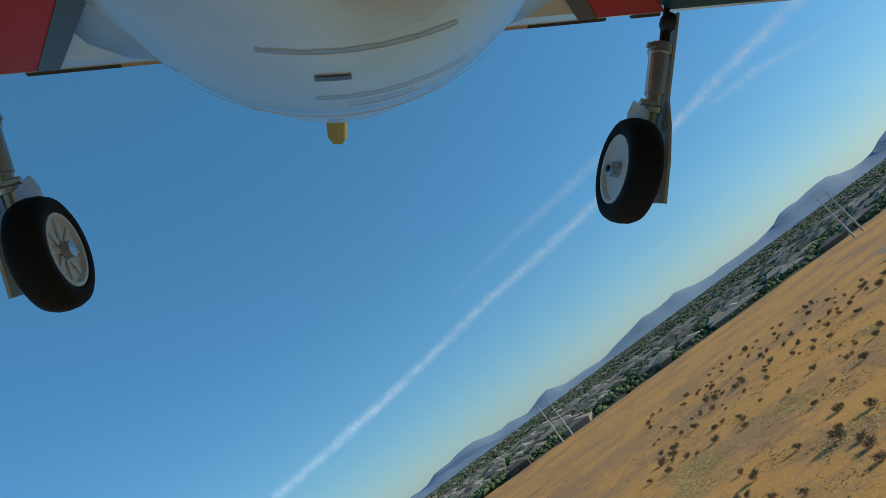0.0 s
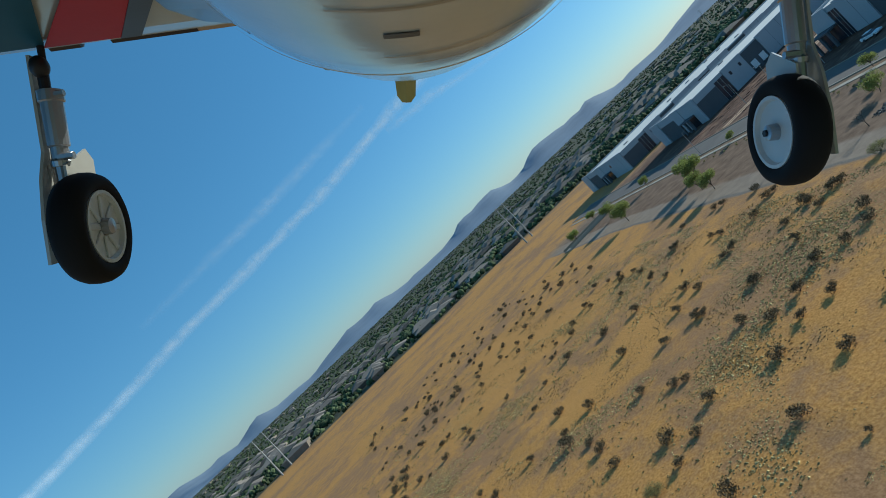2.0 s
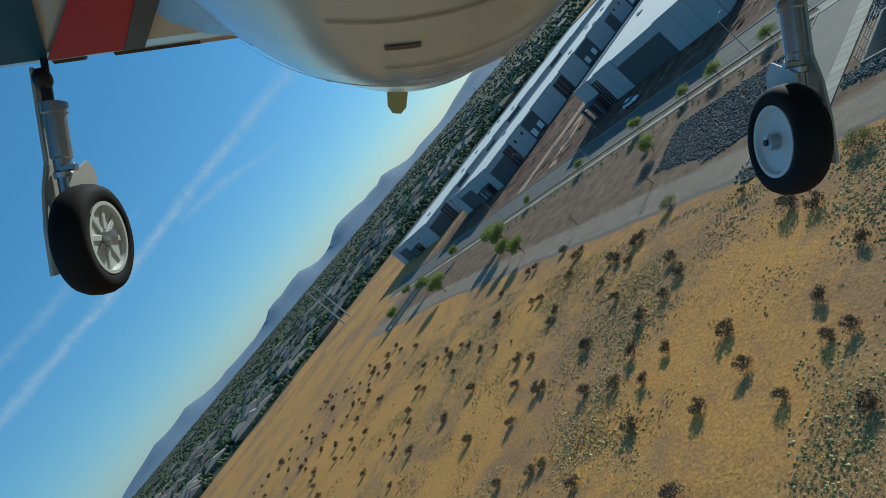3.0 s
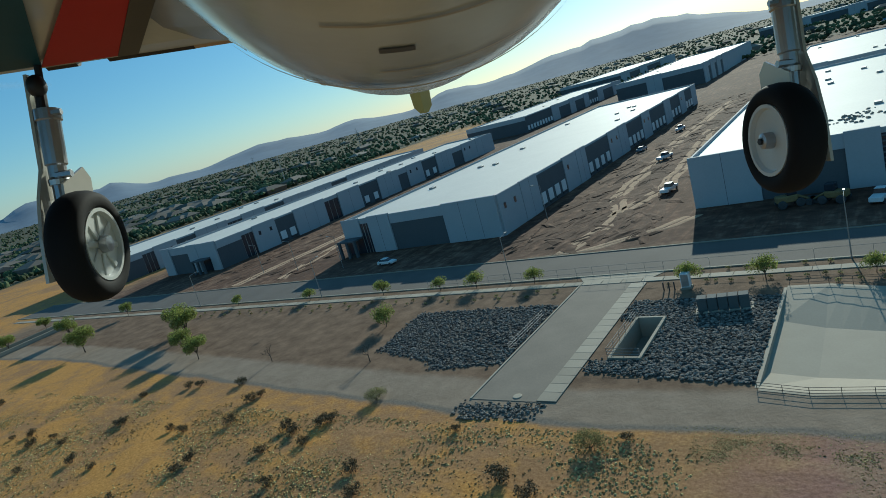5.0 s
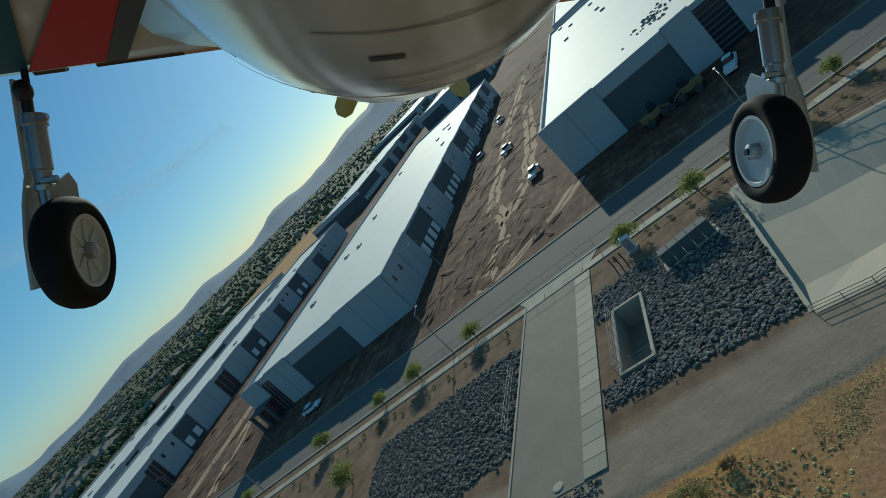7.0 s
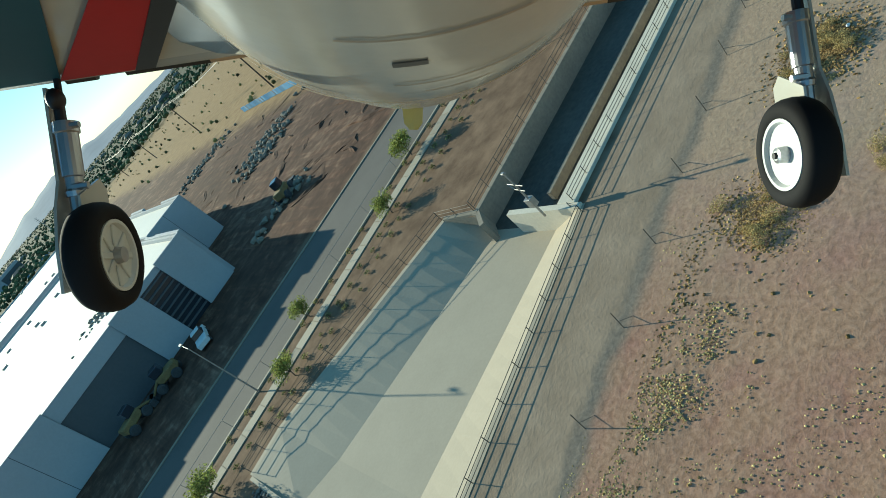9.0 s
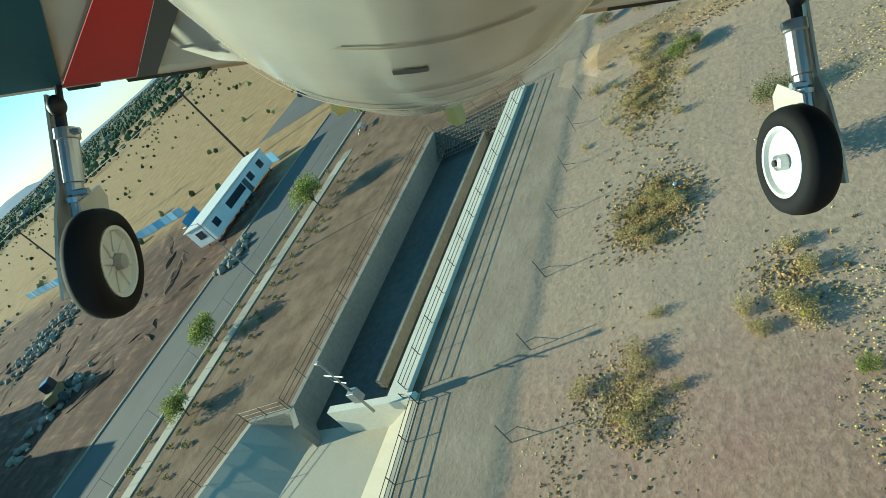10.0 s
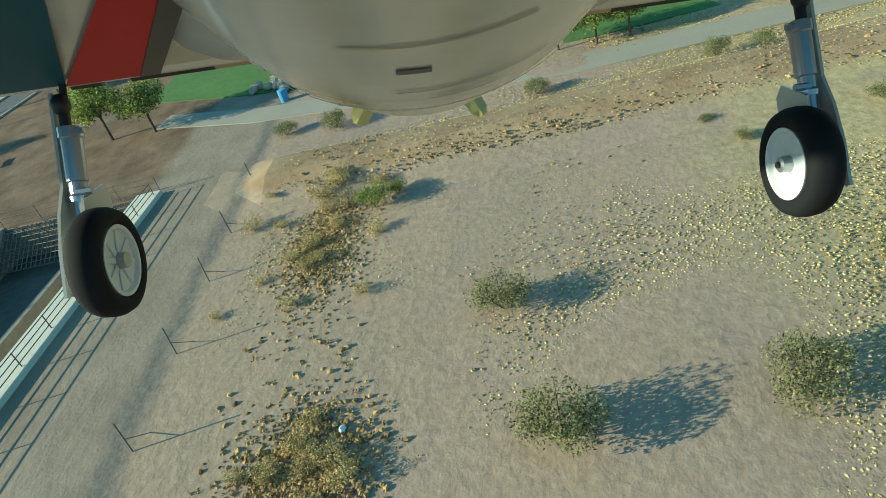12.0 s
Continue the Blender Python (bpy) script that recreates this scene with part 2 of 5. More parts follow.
def thing(name, x, y, z, label, category, group="", rz=0.0):
    e = new(name)
    e.matrix_basis = pose(x, y, z, 0, 0, rz)
    return tagged(e, label, category, group)


def box(bm, x0, y0, z0, x1, y1, z1, bevel=0.0):
    r = bmesh.ops.create_cube(bm, size=1, matrix=Matrix.LocRotScale(((x0 + x1) / 2, (y0 + y1) / 2, (z0 + z1) / 2), None, (x1 - x0, y1 - y0, z1 - z0)))
    if bevel:
        edges = list({e for v in r["verts"] for e in v.link_edges})
        bmesh.ops.bevel(bm, geom=edges, offset=bevel, segments=1, affect="EDGES")
    return bm


def one_box(*a, **k):
    return box(bmesh.new(), *a, **k)


def rod(bm, a, b, r0, r1=None, sides=6):
    a, b = Vector(a), Vector(b)
    q = (b - a).to_track_quat("Z", "Y").to_matrix().to_4x4()
    bmesh.ops.create_cone(bm, cap_ends=True, segments=sides, radius1=r0, radius2=r0 if r1 is None else r1, depth=(b - a).length,
                          matrix=Matrix.Translation((a + b) / 2) @ q)
    return bm


def lathe(profile, sides, axis="X", caps=True):
    """Turn (radius, along) pairs about an axis."""
    bm = bmesh.new()
    rings = []
    for r, s in profile:
        ring = []
        for i in range(sides):
            t = 2 * math.pi * i / sides
            c, d = r * math.cos(t), r * math.sin(t)
            ring.append(bm.verts.new((s, c, d) if axis == "X" else (c, s, d) if axis == "Y" else (c, d, s)))
        rings.append(ring)
    for a, b in zip(rings, rings[1:]):
        for i in range(sides):
            bm.faces.new((a[i], a[(i + 1) % sides], b[(i + 1) % sides], b[i]))
    for ring in (rings[0], rings[-1]):
        if caps and profile[0][0] > 1e-6:
            bm.faces.new(ring)
    bmesh.ops.recalc_face_normals(bm, faces=bm.faces)
    return bm


def prism(points, z0, z1, bm=None):
    bm = bm or bmesh.new()
    lo = [bm.verts.new((x, y, z0)) for x, y in points]
    hi = [bm.verts.new((x, y, z1)) for x, y in points]
    k = len(points)
    bm.faces.new(hi)
    bm.faces.new(lo[::-1])
    for i in range(k):
        bm.faces.new((lo[i], lo[(i + 1) % k], hi[(i + 1) % k], hi[i]))
    bmesh.ops.recalc_face_normals(bm, faces=bm.faces)
    return bm


def mesh_of(name, verts, faces, material):
    me = bpy.data.meshes.new(name)
    me.from_pydata([tuple(v) for v in verts], [], [tuple(f) for f in faces])
    me.materials.append(material)
    return me


def structure(name, me_or_bm, material, label, category):
    return tagged(part(name, me_or_bm, material), label, category, kind="structure")


rng = random.Random(11)
nrg = np.random.RandomState(5)

# ---- the ground: one sheet with the drainage works cut out of it ----
BASIN = (27.8, 53.2, -28.9, -4.4)
TRENCH = (53.2, 84.4, -24.8, -15.7)
PIT = (12.5, 15.5, -22.7, -12.5)


def relief(x, y):
    """Low earth bank past the channel, and a hollow where the riprap lies."""
    z = 0.0
    d = abs(x - 82.6 - 0.012 * (y + 50) ** 2 / 8)
    if y < -31:
        z += 0.9 * max(0.0, 1 - (d / 3.2) ** 2) * min(1.0, (-31 - y) / 3)
    return z


def build_ground():
    xs = sorted({-4800, -3000, -1800, -1000, -600, -400, *range(-300, -60, 12), *range(-60, 130, 2), 140, 170, 220, 300, 450, 700, 1200, 2000, 3200, 4800,
                 BASIN[0], BASIN[1], TRENCH[1], PIT[0], PIT[1]})
    ys = sorted({-4800, -3000, -1800, -1000, -600, -400, -300, -220, -160, *range(-130, -80, 6), *range(-80, 24, 2), *range(24, 140, 8), 170, 220, 300, 400, 600, 900, 1400, 2200, 3200, 4800,
                 BASIN[2], BASIN[3], TRENCH[2], TRENCH[3], PIT[2], PIT[3]})
    verts, faces, index = [], [], {}

    def vert(i, j):
        if (i, j) not in index:
            x, y = xs[i], ys[j]
            u = noise.noise(Vector((x * 0.11, y * 0.11, 3.0))) * 0.16 if y < -38 and -200 < x < 120 else 0.0
            index[i, j] = len(verts)
            verts.append((x, y, relief(x, y) + u))
        return index[i, j]

    def inside(x, y, r):
        return r[0] < x < r[1] and r[2] < y < r[3]

    for i in range(len(xs) - 1):
        for j in range(len(ys) - 1):
            cx, cy = (xs[i] + xs[i + 1]) / 2, (ys[j] + ys[j + 1]) / 2
            if any(inside(cx, cy, r) for r in (BASIN, TRENCH, PIT)):
                continue
            faces.append((vert(i, j), vert(i + 1, j), vert(i + 1, j + 1), vert(i, j + 1)))
    structure("ground", mesh_of("ground", verts, faces, GROUND), None, "sandy desert ground with dry straw and graded dirt", "ground")


build_ground()

# ---- mountains round the plain ----
def mountains():
    verts, faces, k = [], [], 420
    for i in range(k + 1):
        a = 2 * math.pi * i / k
        deg = math.degrees(a)
        az = (90 - deg + 180) % 360 - 180
        up = (0.6 if az < -8 else 0.42) + 0.24 * noise.fractal(Vector((math.cos(a) * 22, math.sin(a) * 22, 0.7)), 1.0, 2.1, 6)
        for c, w, e in ((-14, 5.0, 1.6), (-20, 4.0, 0.9), (-25, 3.5, 0.8), (-32, 2.5, 0.9), (-41, 2.5, 0.45), (-49, 3.0, 0.75), (-62, 2.2, 0.75), (-67, 2.5, 0.95), (-73, 1.8, 0.8), (-76.3, 2.4, 0.85),
                        (-88, 2.4, 0.7), (-91.5, 1.6, 0.5), (-101.5, 1.4, 0.4), (-110, 3.0, 0.6), (10, 4.0, 0.7), (6, 3.0, 0.5)):
            up += e * math.exp(-((az - c) / w) ** 2) * (1 + 0.25 * noise.noise(Vector((az * 0.9, 2, c))))
        if 28 < az < 175:
            up *= 0.3
        h = max(8.0, 4400 * math.tan(radians(max(0.05, up))))
        for r, f in ((3500, 0.0), (3850, 0.35), (4150, 0.72), (4400, 1.0), (4700, 0.0)):
            w = 1 + 0.008 * noise.noise(Vector((deg * 0.3, f * 3, 9)))
            z = h * f * (1 + (0.04 * noise.noise(Vector((deg * 0.7, f * 4, 2))) if 0 < f < 1 else 0)) - (3 if f == 0 else 0)
            verts.append((r * w * math.cos(a), r * w * math.sin(a), z))
    for i in range(k):
        for j in range(4):
            p = i * 5 + j
            faces.append((p, p + 5, p + 6, p + 1))
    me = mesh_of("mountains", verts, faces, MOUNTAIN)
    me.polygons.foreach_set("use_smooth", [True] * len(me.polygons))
    structure("backdrop", me, None, "bare rocky desert mountains tinted haze-blue along the horizon", "mountain")


mountains()


# ---- street, kerbs and pavement ----
def slab_run(name, x0, x1, y0, y1, z0, z1, material, label, category):
    return structure(name, one_box(x0, y0, z0, x1, y1, z1), material, label, category)


slab_run("road", -205, 320, 4.6, 16.2, -0.3, 0.02, ASPHALT, "grey asphalt street between kerbs", "road")
slab_run("kerb_near", -205, 320, 4.3, 4.6, -0.3, 0.15, CONCRETE, "pale concrete kerb along the street", "kerb")
slab_run("kerb_far", -205, 110, 16.2, 16.5, -0.3, 0.15, CONCRETE, "pale concrete kerb along the building plots", "kerb")
slab_run("parking_lot", 118, 196, 16.2, 42, -0.3, 0.015, ASPHALT, "worn asphalt parking lot", "parking lot")
slab_run("road_median", 112, 300, 9.5, 11.2, -0.3, 0.17, CONCRETE, "planted median between pale kerbs", "kerb")
walkway = structure("pavement", one_box(-200, 0.55, -0.3, 92, 2.1, 0.04), CONCRETE_DARK, "narrow concrete pavement in square slabs", "pavement")
slab_me = bm_to("slab", one_box(-1.46, -0.74, 0, 1.46, 0.74, 0.06, bevel=0.015), CONCRETE)
for i in range(96):
    part("slab", slab_me, None, walkway, m=pose(-196.5 + 3 * i, 1.325, 0.035))

# ---- access ramp ----
ramp = structure("ramp_road", one_box(0, -32.3, -0.3, 7.7, 0.5, 0.05), RAMP_PAVING, "grey paved access ramp running down to the desert", "road")
part("kerb", one_box(-0.25, -32.3, -0.3, 0, 0.4, 0.16, bevel=0.02), CONCRETE, ramp)
strip_me = bm_to("slab", one_box(-1.1, -0.88, 0, 1.1, 0.88, 0.1, bevel=0.02), CONCRETE)
for i in range(18):
    part("slab", strip_me, None, ramp, m=pose(8.85, -31.3 + 1.8 * i, 0.03))
structure("driveway_apron", prism([(-1.5, 4.25), (-0.2, 2.15), (10.2, 2.15), (11.5, 4.25)], -0.2, 0.06), CONCRETE, "pale concrete driveway apron", "pavement")
part("manhole_lid", lathe([(0.0, 0.0), (0.5, 0.0), (0.5, 0.06), (0.42, 0.08), (0.0, 0.08)], 20, "Z"), CONCRETE, ramp, m=pose(5.2, -31.4, 0.05))


# ---- drainage basin, channel and culvert ----
def drain_works():
    bm = bmesh.new()
    x0, x1 = BASIN[0], BASIN[1]
    # x, top and foot of the south side, foot and top of the north side, floor
    ends = ((x0, -28.2, -24.2, -12.6, -4.5, -0.6), (32.0, -28.8, -24.0, -13.4, -4.5, -1.15), (x1, -26.7, -23.2, -16.4, -11.3, -1.9))
    rows = [ends[0]] + [tuple(p + (q - p) * i / 14 for p, q in zip(ends[1], ends[2])) for i in range(15)]
    cut = []
    for x, s0, s1, n1, n0, d in rows:
        cut.append([bm.verts.new(p) for p in ((x, s0 - 0.5, 0.035), (x, s0, 0.035), (x, s1, d), (x, n1, d), (x, n0, 0.035), (x, n0 + 0.5, 0.035))])
    for a, b in zip(cut, cut[1:]):
        for i in range(5):
            bm.faces.new((a[i], b[i], b[i + 1], a[i + 1]))
    box(bm, x0 - 0.35, -28.2, -2.4, x0, -4.5, 0.03)
    basin = structure("drainage_basin", bm, CONCRETE, "broad concrete basin with sloping sides", "drain")
    for name, poly in (("verge_north", [(32.0, -4.3), (53.3, -11.0), (53.3, -4.3)]), ("verge_south", [(32.0, -29.0), (53.3, -29.0), (53.3, -26.9)]), ("verge_corner", [(27.7, -29.0), (32.0, -29.0), (27.7, -28.4)])):
        structure(name, prism(poly, -0.4, 0.004), GROUND, "strip of bare dirt beside the basin", "ground")
    f = bmesh.new()
    t0, t1, ts, tn = TRENCH
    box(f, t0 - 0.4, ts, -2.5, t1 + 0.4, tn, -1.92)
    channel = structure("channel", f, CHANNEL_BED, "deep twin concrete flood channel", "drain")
    # sunlight is painted in: south wall paler than the north wall
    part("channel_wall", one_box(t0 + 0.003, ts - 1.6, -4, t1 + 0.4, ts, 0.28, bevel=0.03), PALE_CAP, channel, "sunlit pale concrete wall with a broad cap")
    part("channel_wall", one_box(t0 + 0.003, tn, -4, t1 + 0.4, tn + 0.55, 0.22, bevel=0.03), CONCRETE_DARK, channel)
    part("divider", one_box(t0 + 2.5, -21.6, -1.95, t1 - 0.6, -21.2, -1.1, bevel=0.03), CONCRETE_DARK, channel, "thin concrete wall between the two cells")
    part("end_wall", one_box(t1 - 0.12, ts, -4.2, t1 + 0.4, tn, -0.03), CONCRETE_DARK, channel)
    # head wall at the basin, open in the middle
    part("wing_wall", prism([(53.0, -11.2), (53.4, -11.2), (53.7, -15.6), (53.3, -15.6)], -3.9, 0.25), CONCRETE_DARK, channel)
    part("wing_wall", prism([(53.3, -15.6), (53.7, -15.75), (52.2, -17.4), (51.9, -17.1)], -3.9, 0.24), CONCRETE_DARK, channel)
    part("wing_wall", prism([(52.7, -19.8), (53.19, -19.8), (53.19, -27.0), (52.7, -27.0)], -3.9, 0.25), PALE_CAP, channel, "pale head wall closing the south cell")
    # bar screen over the far end
    screen = bmesh.new()
    for i in range(29):
        y = ts + 0.1 + (tn - ts - 0.2) * i / 28
        rod(screen, (t1 - 2.4, y, -1.5), (t1 + 0.1, y, 0.12), 0.035, sides=4)
    for i in range(9):
        u = i / 8
        rod(screen, (t1 - 2.4 + 2.5 * u, ts + 0.05, -1.5 + 1.62 * u), (t1 - 2.4 + 2.5 * u, tn - 0.05, -1.5 + 1.62 * u), 0.035, sides=4)
    part("trash_screen", screen, RAIL_PAINT, channel, "rusty steel grating across the channel end")
    # culvert pit
    px0, px1, py0, py1 = PIT
    pit = structure("culvert_pit", one_box(px0 - 0.3, py0 - 0.3, -2.6, px1 + 0.3, py1 + 0.3, -2.2), CONCRETE_DARK, "open concrete culvert pit", "drain")
    for a in ((px0 - 0.35, py0 - 0.35, px0, py1 + 0.35), (px1, py0 - 0.35, px1 + 0.35, py1 + 0.35), (px0, py0 - 0.35, px1, py0), (px0, py1, px1, py1 + 0.35)):
        part("pit_wall", one_box(a[0], a[1], -2.6, a[2], a[3], 0.3, bevel=0.02), CONCRETE, pit)


drain_works()


def railing(points, label, material=RAIL_PAINT, rails=(0.35, 0.72, 1.08), step=2.4, base=0.0, r=0.03, group="guard rails"):
    """Post-and-rail guard along a line of points."""
    x, y = points[0]
    t = thing("railing", x, y, base, label, "railing", group)
    for (ax, ay), (bx, by) in zip(points, points[1:]):
        d = math.hypot(bx - ax, by - ay)
        k = max(1, round(d / step))
        for h in rails:
            part("rail", rod(bmesh.new(), (ax - x, ay - y, h), (bx - x, by - y, h), r * 0.8, sides=5), material, t)
        for i in range(k + 1):
            u = i / k
            px, py = ax + (bx - ax) * u - x, ay + (by - ay) * u - y
            part("post", rod(bmesh.new(), (px, py, -0.05), (px, py, rails[-1] + 0.03), r, sides=5), material, t)
    return t


railing([(53.4, -26.2), (84.2, -26.2)], "thin brown railing along the sunlit channel wall", rails=(0.18, 0.45, 0.72), base=0.28)
railing([(53.7, -15.4), (84.4, -15.4)], "thin brown railing along the shaded channel wall", base=0.22)
railing([(85.0, -26.2), (85.0, -15.4)], "thin brown railing across the channel end", base=0.0)
railing([(27.7, -28.5), (31.8, -29.2), (52.5, -27.3), (52.8, -26.3)], "thin brown railing along the basin edge", rails=(0.18, 0.45, 0.72), base=0.0)
railing([(28.0, -4.0), (32.0, -4.0), (53.2, -10.7), (53.6, -15.2)], "thin brown railing on the shaded basin edge", base=0.0)
railing([(-1.1, -21.0), (-1.1, -10.5)], "pale steel railing beside the access ramp", STEEL_GREY, group="ramp rails")
railing([(12.2, -23.0), (12.2, -12.2), (15.7, -12.2)], "pale steel railing round the culvert pit", STEEL_GREY, group="ramp rails", base=0.3)
railing([(12.2, -23.0), (15.8, -23.0)], "pale steel railing across the culvert pit", STEEL_GREY, group="ramp rails", base=0.3)


# ---- riprap ----
def rock_template(k):
    bm = bmesh.new()
    bmesh.ops.create_icosphere(bm, subdivisions=1, radius=1)
    for v in bm.verts:
        v.co *= 0.8 + 0.35 * noise.noise(v.co * 1.3 + Vector((k * 7.1, 0, 0)))
        v.co.z *= 0.65
    V = np.array([v.co[:] for v in bm.verts])
    F = np.array([[v.index for v in f.verts] for f in bm.faces])
    bm.free()
    return V, F


def scatter(name, templates, places, material, label, category, parent=None):
    """One mesh of many pieces; places: x, y, z, size, turn."""
    vs, fs, at = [], [], 0
    for x, y, z, s, a in places:
        V, F = templates[rng.randrange(len(templates))]
        c, d = math.cos(a), math.sin(a)
        sx, sy, sz = s if isinstance(s, tuple) else (s, s, s)
        W = np.column_stack((V[:, 0] * c * sx - V[:, 1] * d * sy + x, V[:, 0] * d * sx + V[:, 1] * c * sy + y, V[:, 2] * sz + z))
        vs.append(W)
        fs.append(F + at)
        at += len(V)
    me = bpy.data.meshes.new(name)
    V, F = np.concatenate(vs), np.concatenate(fs)
    me.from_pydata(V.tolist(), [], F.tolist())
    me.materials.append(material)
    ob = new(name, me)
    return tagged(ob, label, category, kind="stuff")


ROCKS = [rock_template(k) for k in range(6)]


STONES = [mesh_of("stone", V.tolist(), F.tolist(), ROCK_PIECE) for V, F in ROCKS]


def in_poly(x, y, poly):
    odd = False
    for (ax, ay), (bx, by) in zip(poly, poly[1:] + poly[:1]):
        if (ay > y) != (by > y) and x < (bx - ax) * (y - ay) / (by - ay) + ax:
            odd = not odd
    return odd


def riprap(poly, count, label, singles=None):
    xs, ys = [p[0] for p in poly], [p[1] for p in poly]
    spots = []
    while len(spots) < count:
        x, y = rng.uniform(min(xs), max(xs)), rng.uniform(min(ys), max(ys))
        if not in_poly(x + rng.gauss(0, 0.3), y + rng.gauss(0, 0.3), poly):
            continue
        if PIT[0] - 0.4 < x < PIT[1] + 0.4 and PIT[2] - 0.4 < y < PIT[3] + 0.4:
            continue
        s = rng.uniform(0.13, 0.28)
        spots.append((x, y, s * 0.25 + rng.uniform(-0.02, 0.08), s, rng.uniform(0, 6.3)))
    bed = structure("gravel_bed", prism(poly, -0.1, 0.012), GRAVEL, "dark gravel under loose riprap stones", "gravel") if singles != "none" else None
    rest = []
    for x, y, z, s, a in spots:
        if singles and singles != "none" and len(bed.children) < 300 and in_poly(x, y, singles):
            part("stone", STONES[rng.randrange(6)], None, bed, m=pose(x, y, z, 0, 0, math.degrees(a)) @ Matrix.Diagonal((s, s, s, 1)))
        else:
            rest.append((x, y, z, s, a))
    scatter("riprap", ROCKS, rest, ROCK, label, "rocks")


riprap([(-24.5, -7.2), (-0.6, -6.3), (-0.5, -24.0), (-10, -26.0), (-12, -23.5), (-23, -20.5)], 4800, "bed of loose grey riprap stones beside the ramp", [(-9, -27), (0, -27), (0, -15), (-9, -15)])
riprap([(10.2, -6.4), (27.4, -6.6), (27.4, -27.6), (10.2, -25.6), (10.2, -23.1), (15.95, -23.1), (15.95, -12.1), (10.2, -12.1)], 5600, "bed of loose grey riprap stones round the culvert", [(19, -29), (27.6, -29), (27.6, -20), (19, -20)])
riprap([(-1.2, -33.0), (9.4, -32.6), (8.6, -35.6), (0.4, -36.4)], 320, "heap of loose stones at the ramp foot", "none")


# ---- warehouses ----
def side_box(bm, side, plane, u0, u1, n0, n1, z0, z1, bevel=0.0):
    """A block on a facade: u runs along it, n outwards from it."""
    if side == "S":
        return box(bm, u0, plane - n1, z0, u1, plane - n0, z1, bevel)
    if side == "E":
        return box(bm, plane + n0, u0, z0, plane + n1, u1, z1, bevel)
    if side == "N":
        return box(bm, u0, plane + n0, z0, u1, plane + n1, z1, bevel)
    return box(bm, plane - n1, u0, z0, plane - n0, u1, z1, bevel)


def facade(t, side, plane, u0, pattern, h):
    u = u0
    for width, kind in pattern:
        a, b = u, u + width
        if kind == "w":
            p = part("wall_panel", side_box(bmesh.new(), side, plane, a, b, 0, 0.45, 0, h + 0.25, 0.03), PANEL_WHITE, t)
            for k in range(int(width // 5)):
                w = a + 2.5 + 5 * k
                part("window", side_box(bmesh.new(), side, plane, w - 0.5, w + 0.5, 0.43, 0.48, h * 0.62, h * 0.62 + 1.3), GLASS_DARK, p)
        elif kind == "p":
            p = part("wall_panel", side_box(bmesh.new(), side, plane, a, b, 0, 0.6, 0, h + 0.35, 0.03), PANEL_WHITE, t, "plain white panel")
            for k in range(1, int(width // 7) + 1):
                w = a + width * k / (int(width // 7) + 1)
                part("joint", side_box(bmesh.new(), side, plane, w - 0.04, w + 0.04, 0.585, 0.605, 0, h + 0.3), PANEL_GREY, p)
        elif kind == "b":
            part("wall_panel", side_box(bmesh.new(), side, plane, a, b, 0, 0.3, h * 0.74, h + 0.1, 0.03), PANEL_WHITE, t)
            part("wall_panel", side_box(bmesh.new(), side, plane, a, b, 0, 0.2, 0, h * 0.74), PANEL_GREY, t, "big dark grey panel")
        elif kind == "d":
            p = part("wall_panel", side_box(bmesh.new(), side, plane, a, b, 0, 0.25, 0, h * 0.94, 0.03), PANEL_GREY, t, "dark grey panel over the docks")
            k = max(1, int(width // 4.2))
            for i in range(k):
                w = a + width * (i + 0.5) / k
                d = part("dock_door", side_box(bmesh.new(), side, plane, w - 1.3, w + 1.3, 0.22, 0.4, 1.1, 3.9, 0.03), WHITE_PAINT, p, "white sectional dock door")
                part("bumper", side_box(bmesh.new(), side, plane, w - 1.5, w + 1.5, 0.25, 0.55, 0.5, 1.05, 0.03), DIRTY_STEEL, d)
        elif kind == "l":
            p = part("louvre_bay", side_box(bmesh.new(), side, plane, a, b, 0, 0.1, 0, h * 0.9), GLASS_DARK, t, "dark louvred bay")
            for i in range(9):
                z = 0.6 + i * (h * 0.85 - 0.6) / 8
                part("slat", side_box(bmesh.new(), side, plane, a, b, 0.08, 0.4, z, z + 0.25), PANEL_GREY, p)
        elif kind == "g":
            p = part("entrance", side_box(bmesh.new(), side, plane, a, b, 0, 0.12, 0, h * 0.85), GLASS_DARK, t, "dark glazed entrance")
            for i in range(4):
                w = a + width * i / 3
                part("mullion", side_box(bmesh.new(), side, plane, w - 0.08, w + 0.08, 0.1, 0.2, 0, h * 0.85), STEEL_GREY, p)
        elif kind == "o":
            p = part("porch", side_box(bmesh.new(), side, plane, a, b, 0, 4.0, h * 0.45, h * 0.5, 0.03), PANEL_GREY, t, "open porch on square pillars")
            for q in (a + 0.4, (a + b) / 2, b - 0.4):
                part("pillar", side_box(bmesh.new(), side, plane, q - 0.35, q + 0.35, 3.2, 3.9, 0, h * 0.45, 0.03), PANEL_GREY, p)
            part("wall_panel", side_box(bmesh.new(), side, plane, a, b, 0, 0.4, h * 0.5, h + 0.25, 0.03), PANEL_WHITE, t)
            part("glazing", side_box(bmesh.new(), side, plane, a, b, 0, 0.1, 0, h * 0.45), GLASS_DARK, t)
        u = b


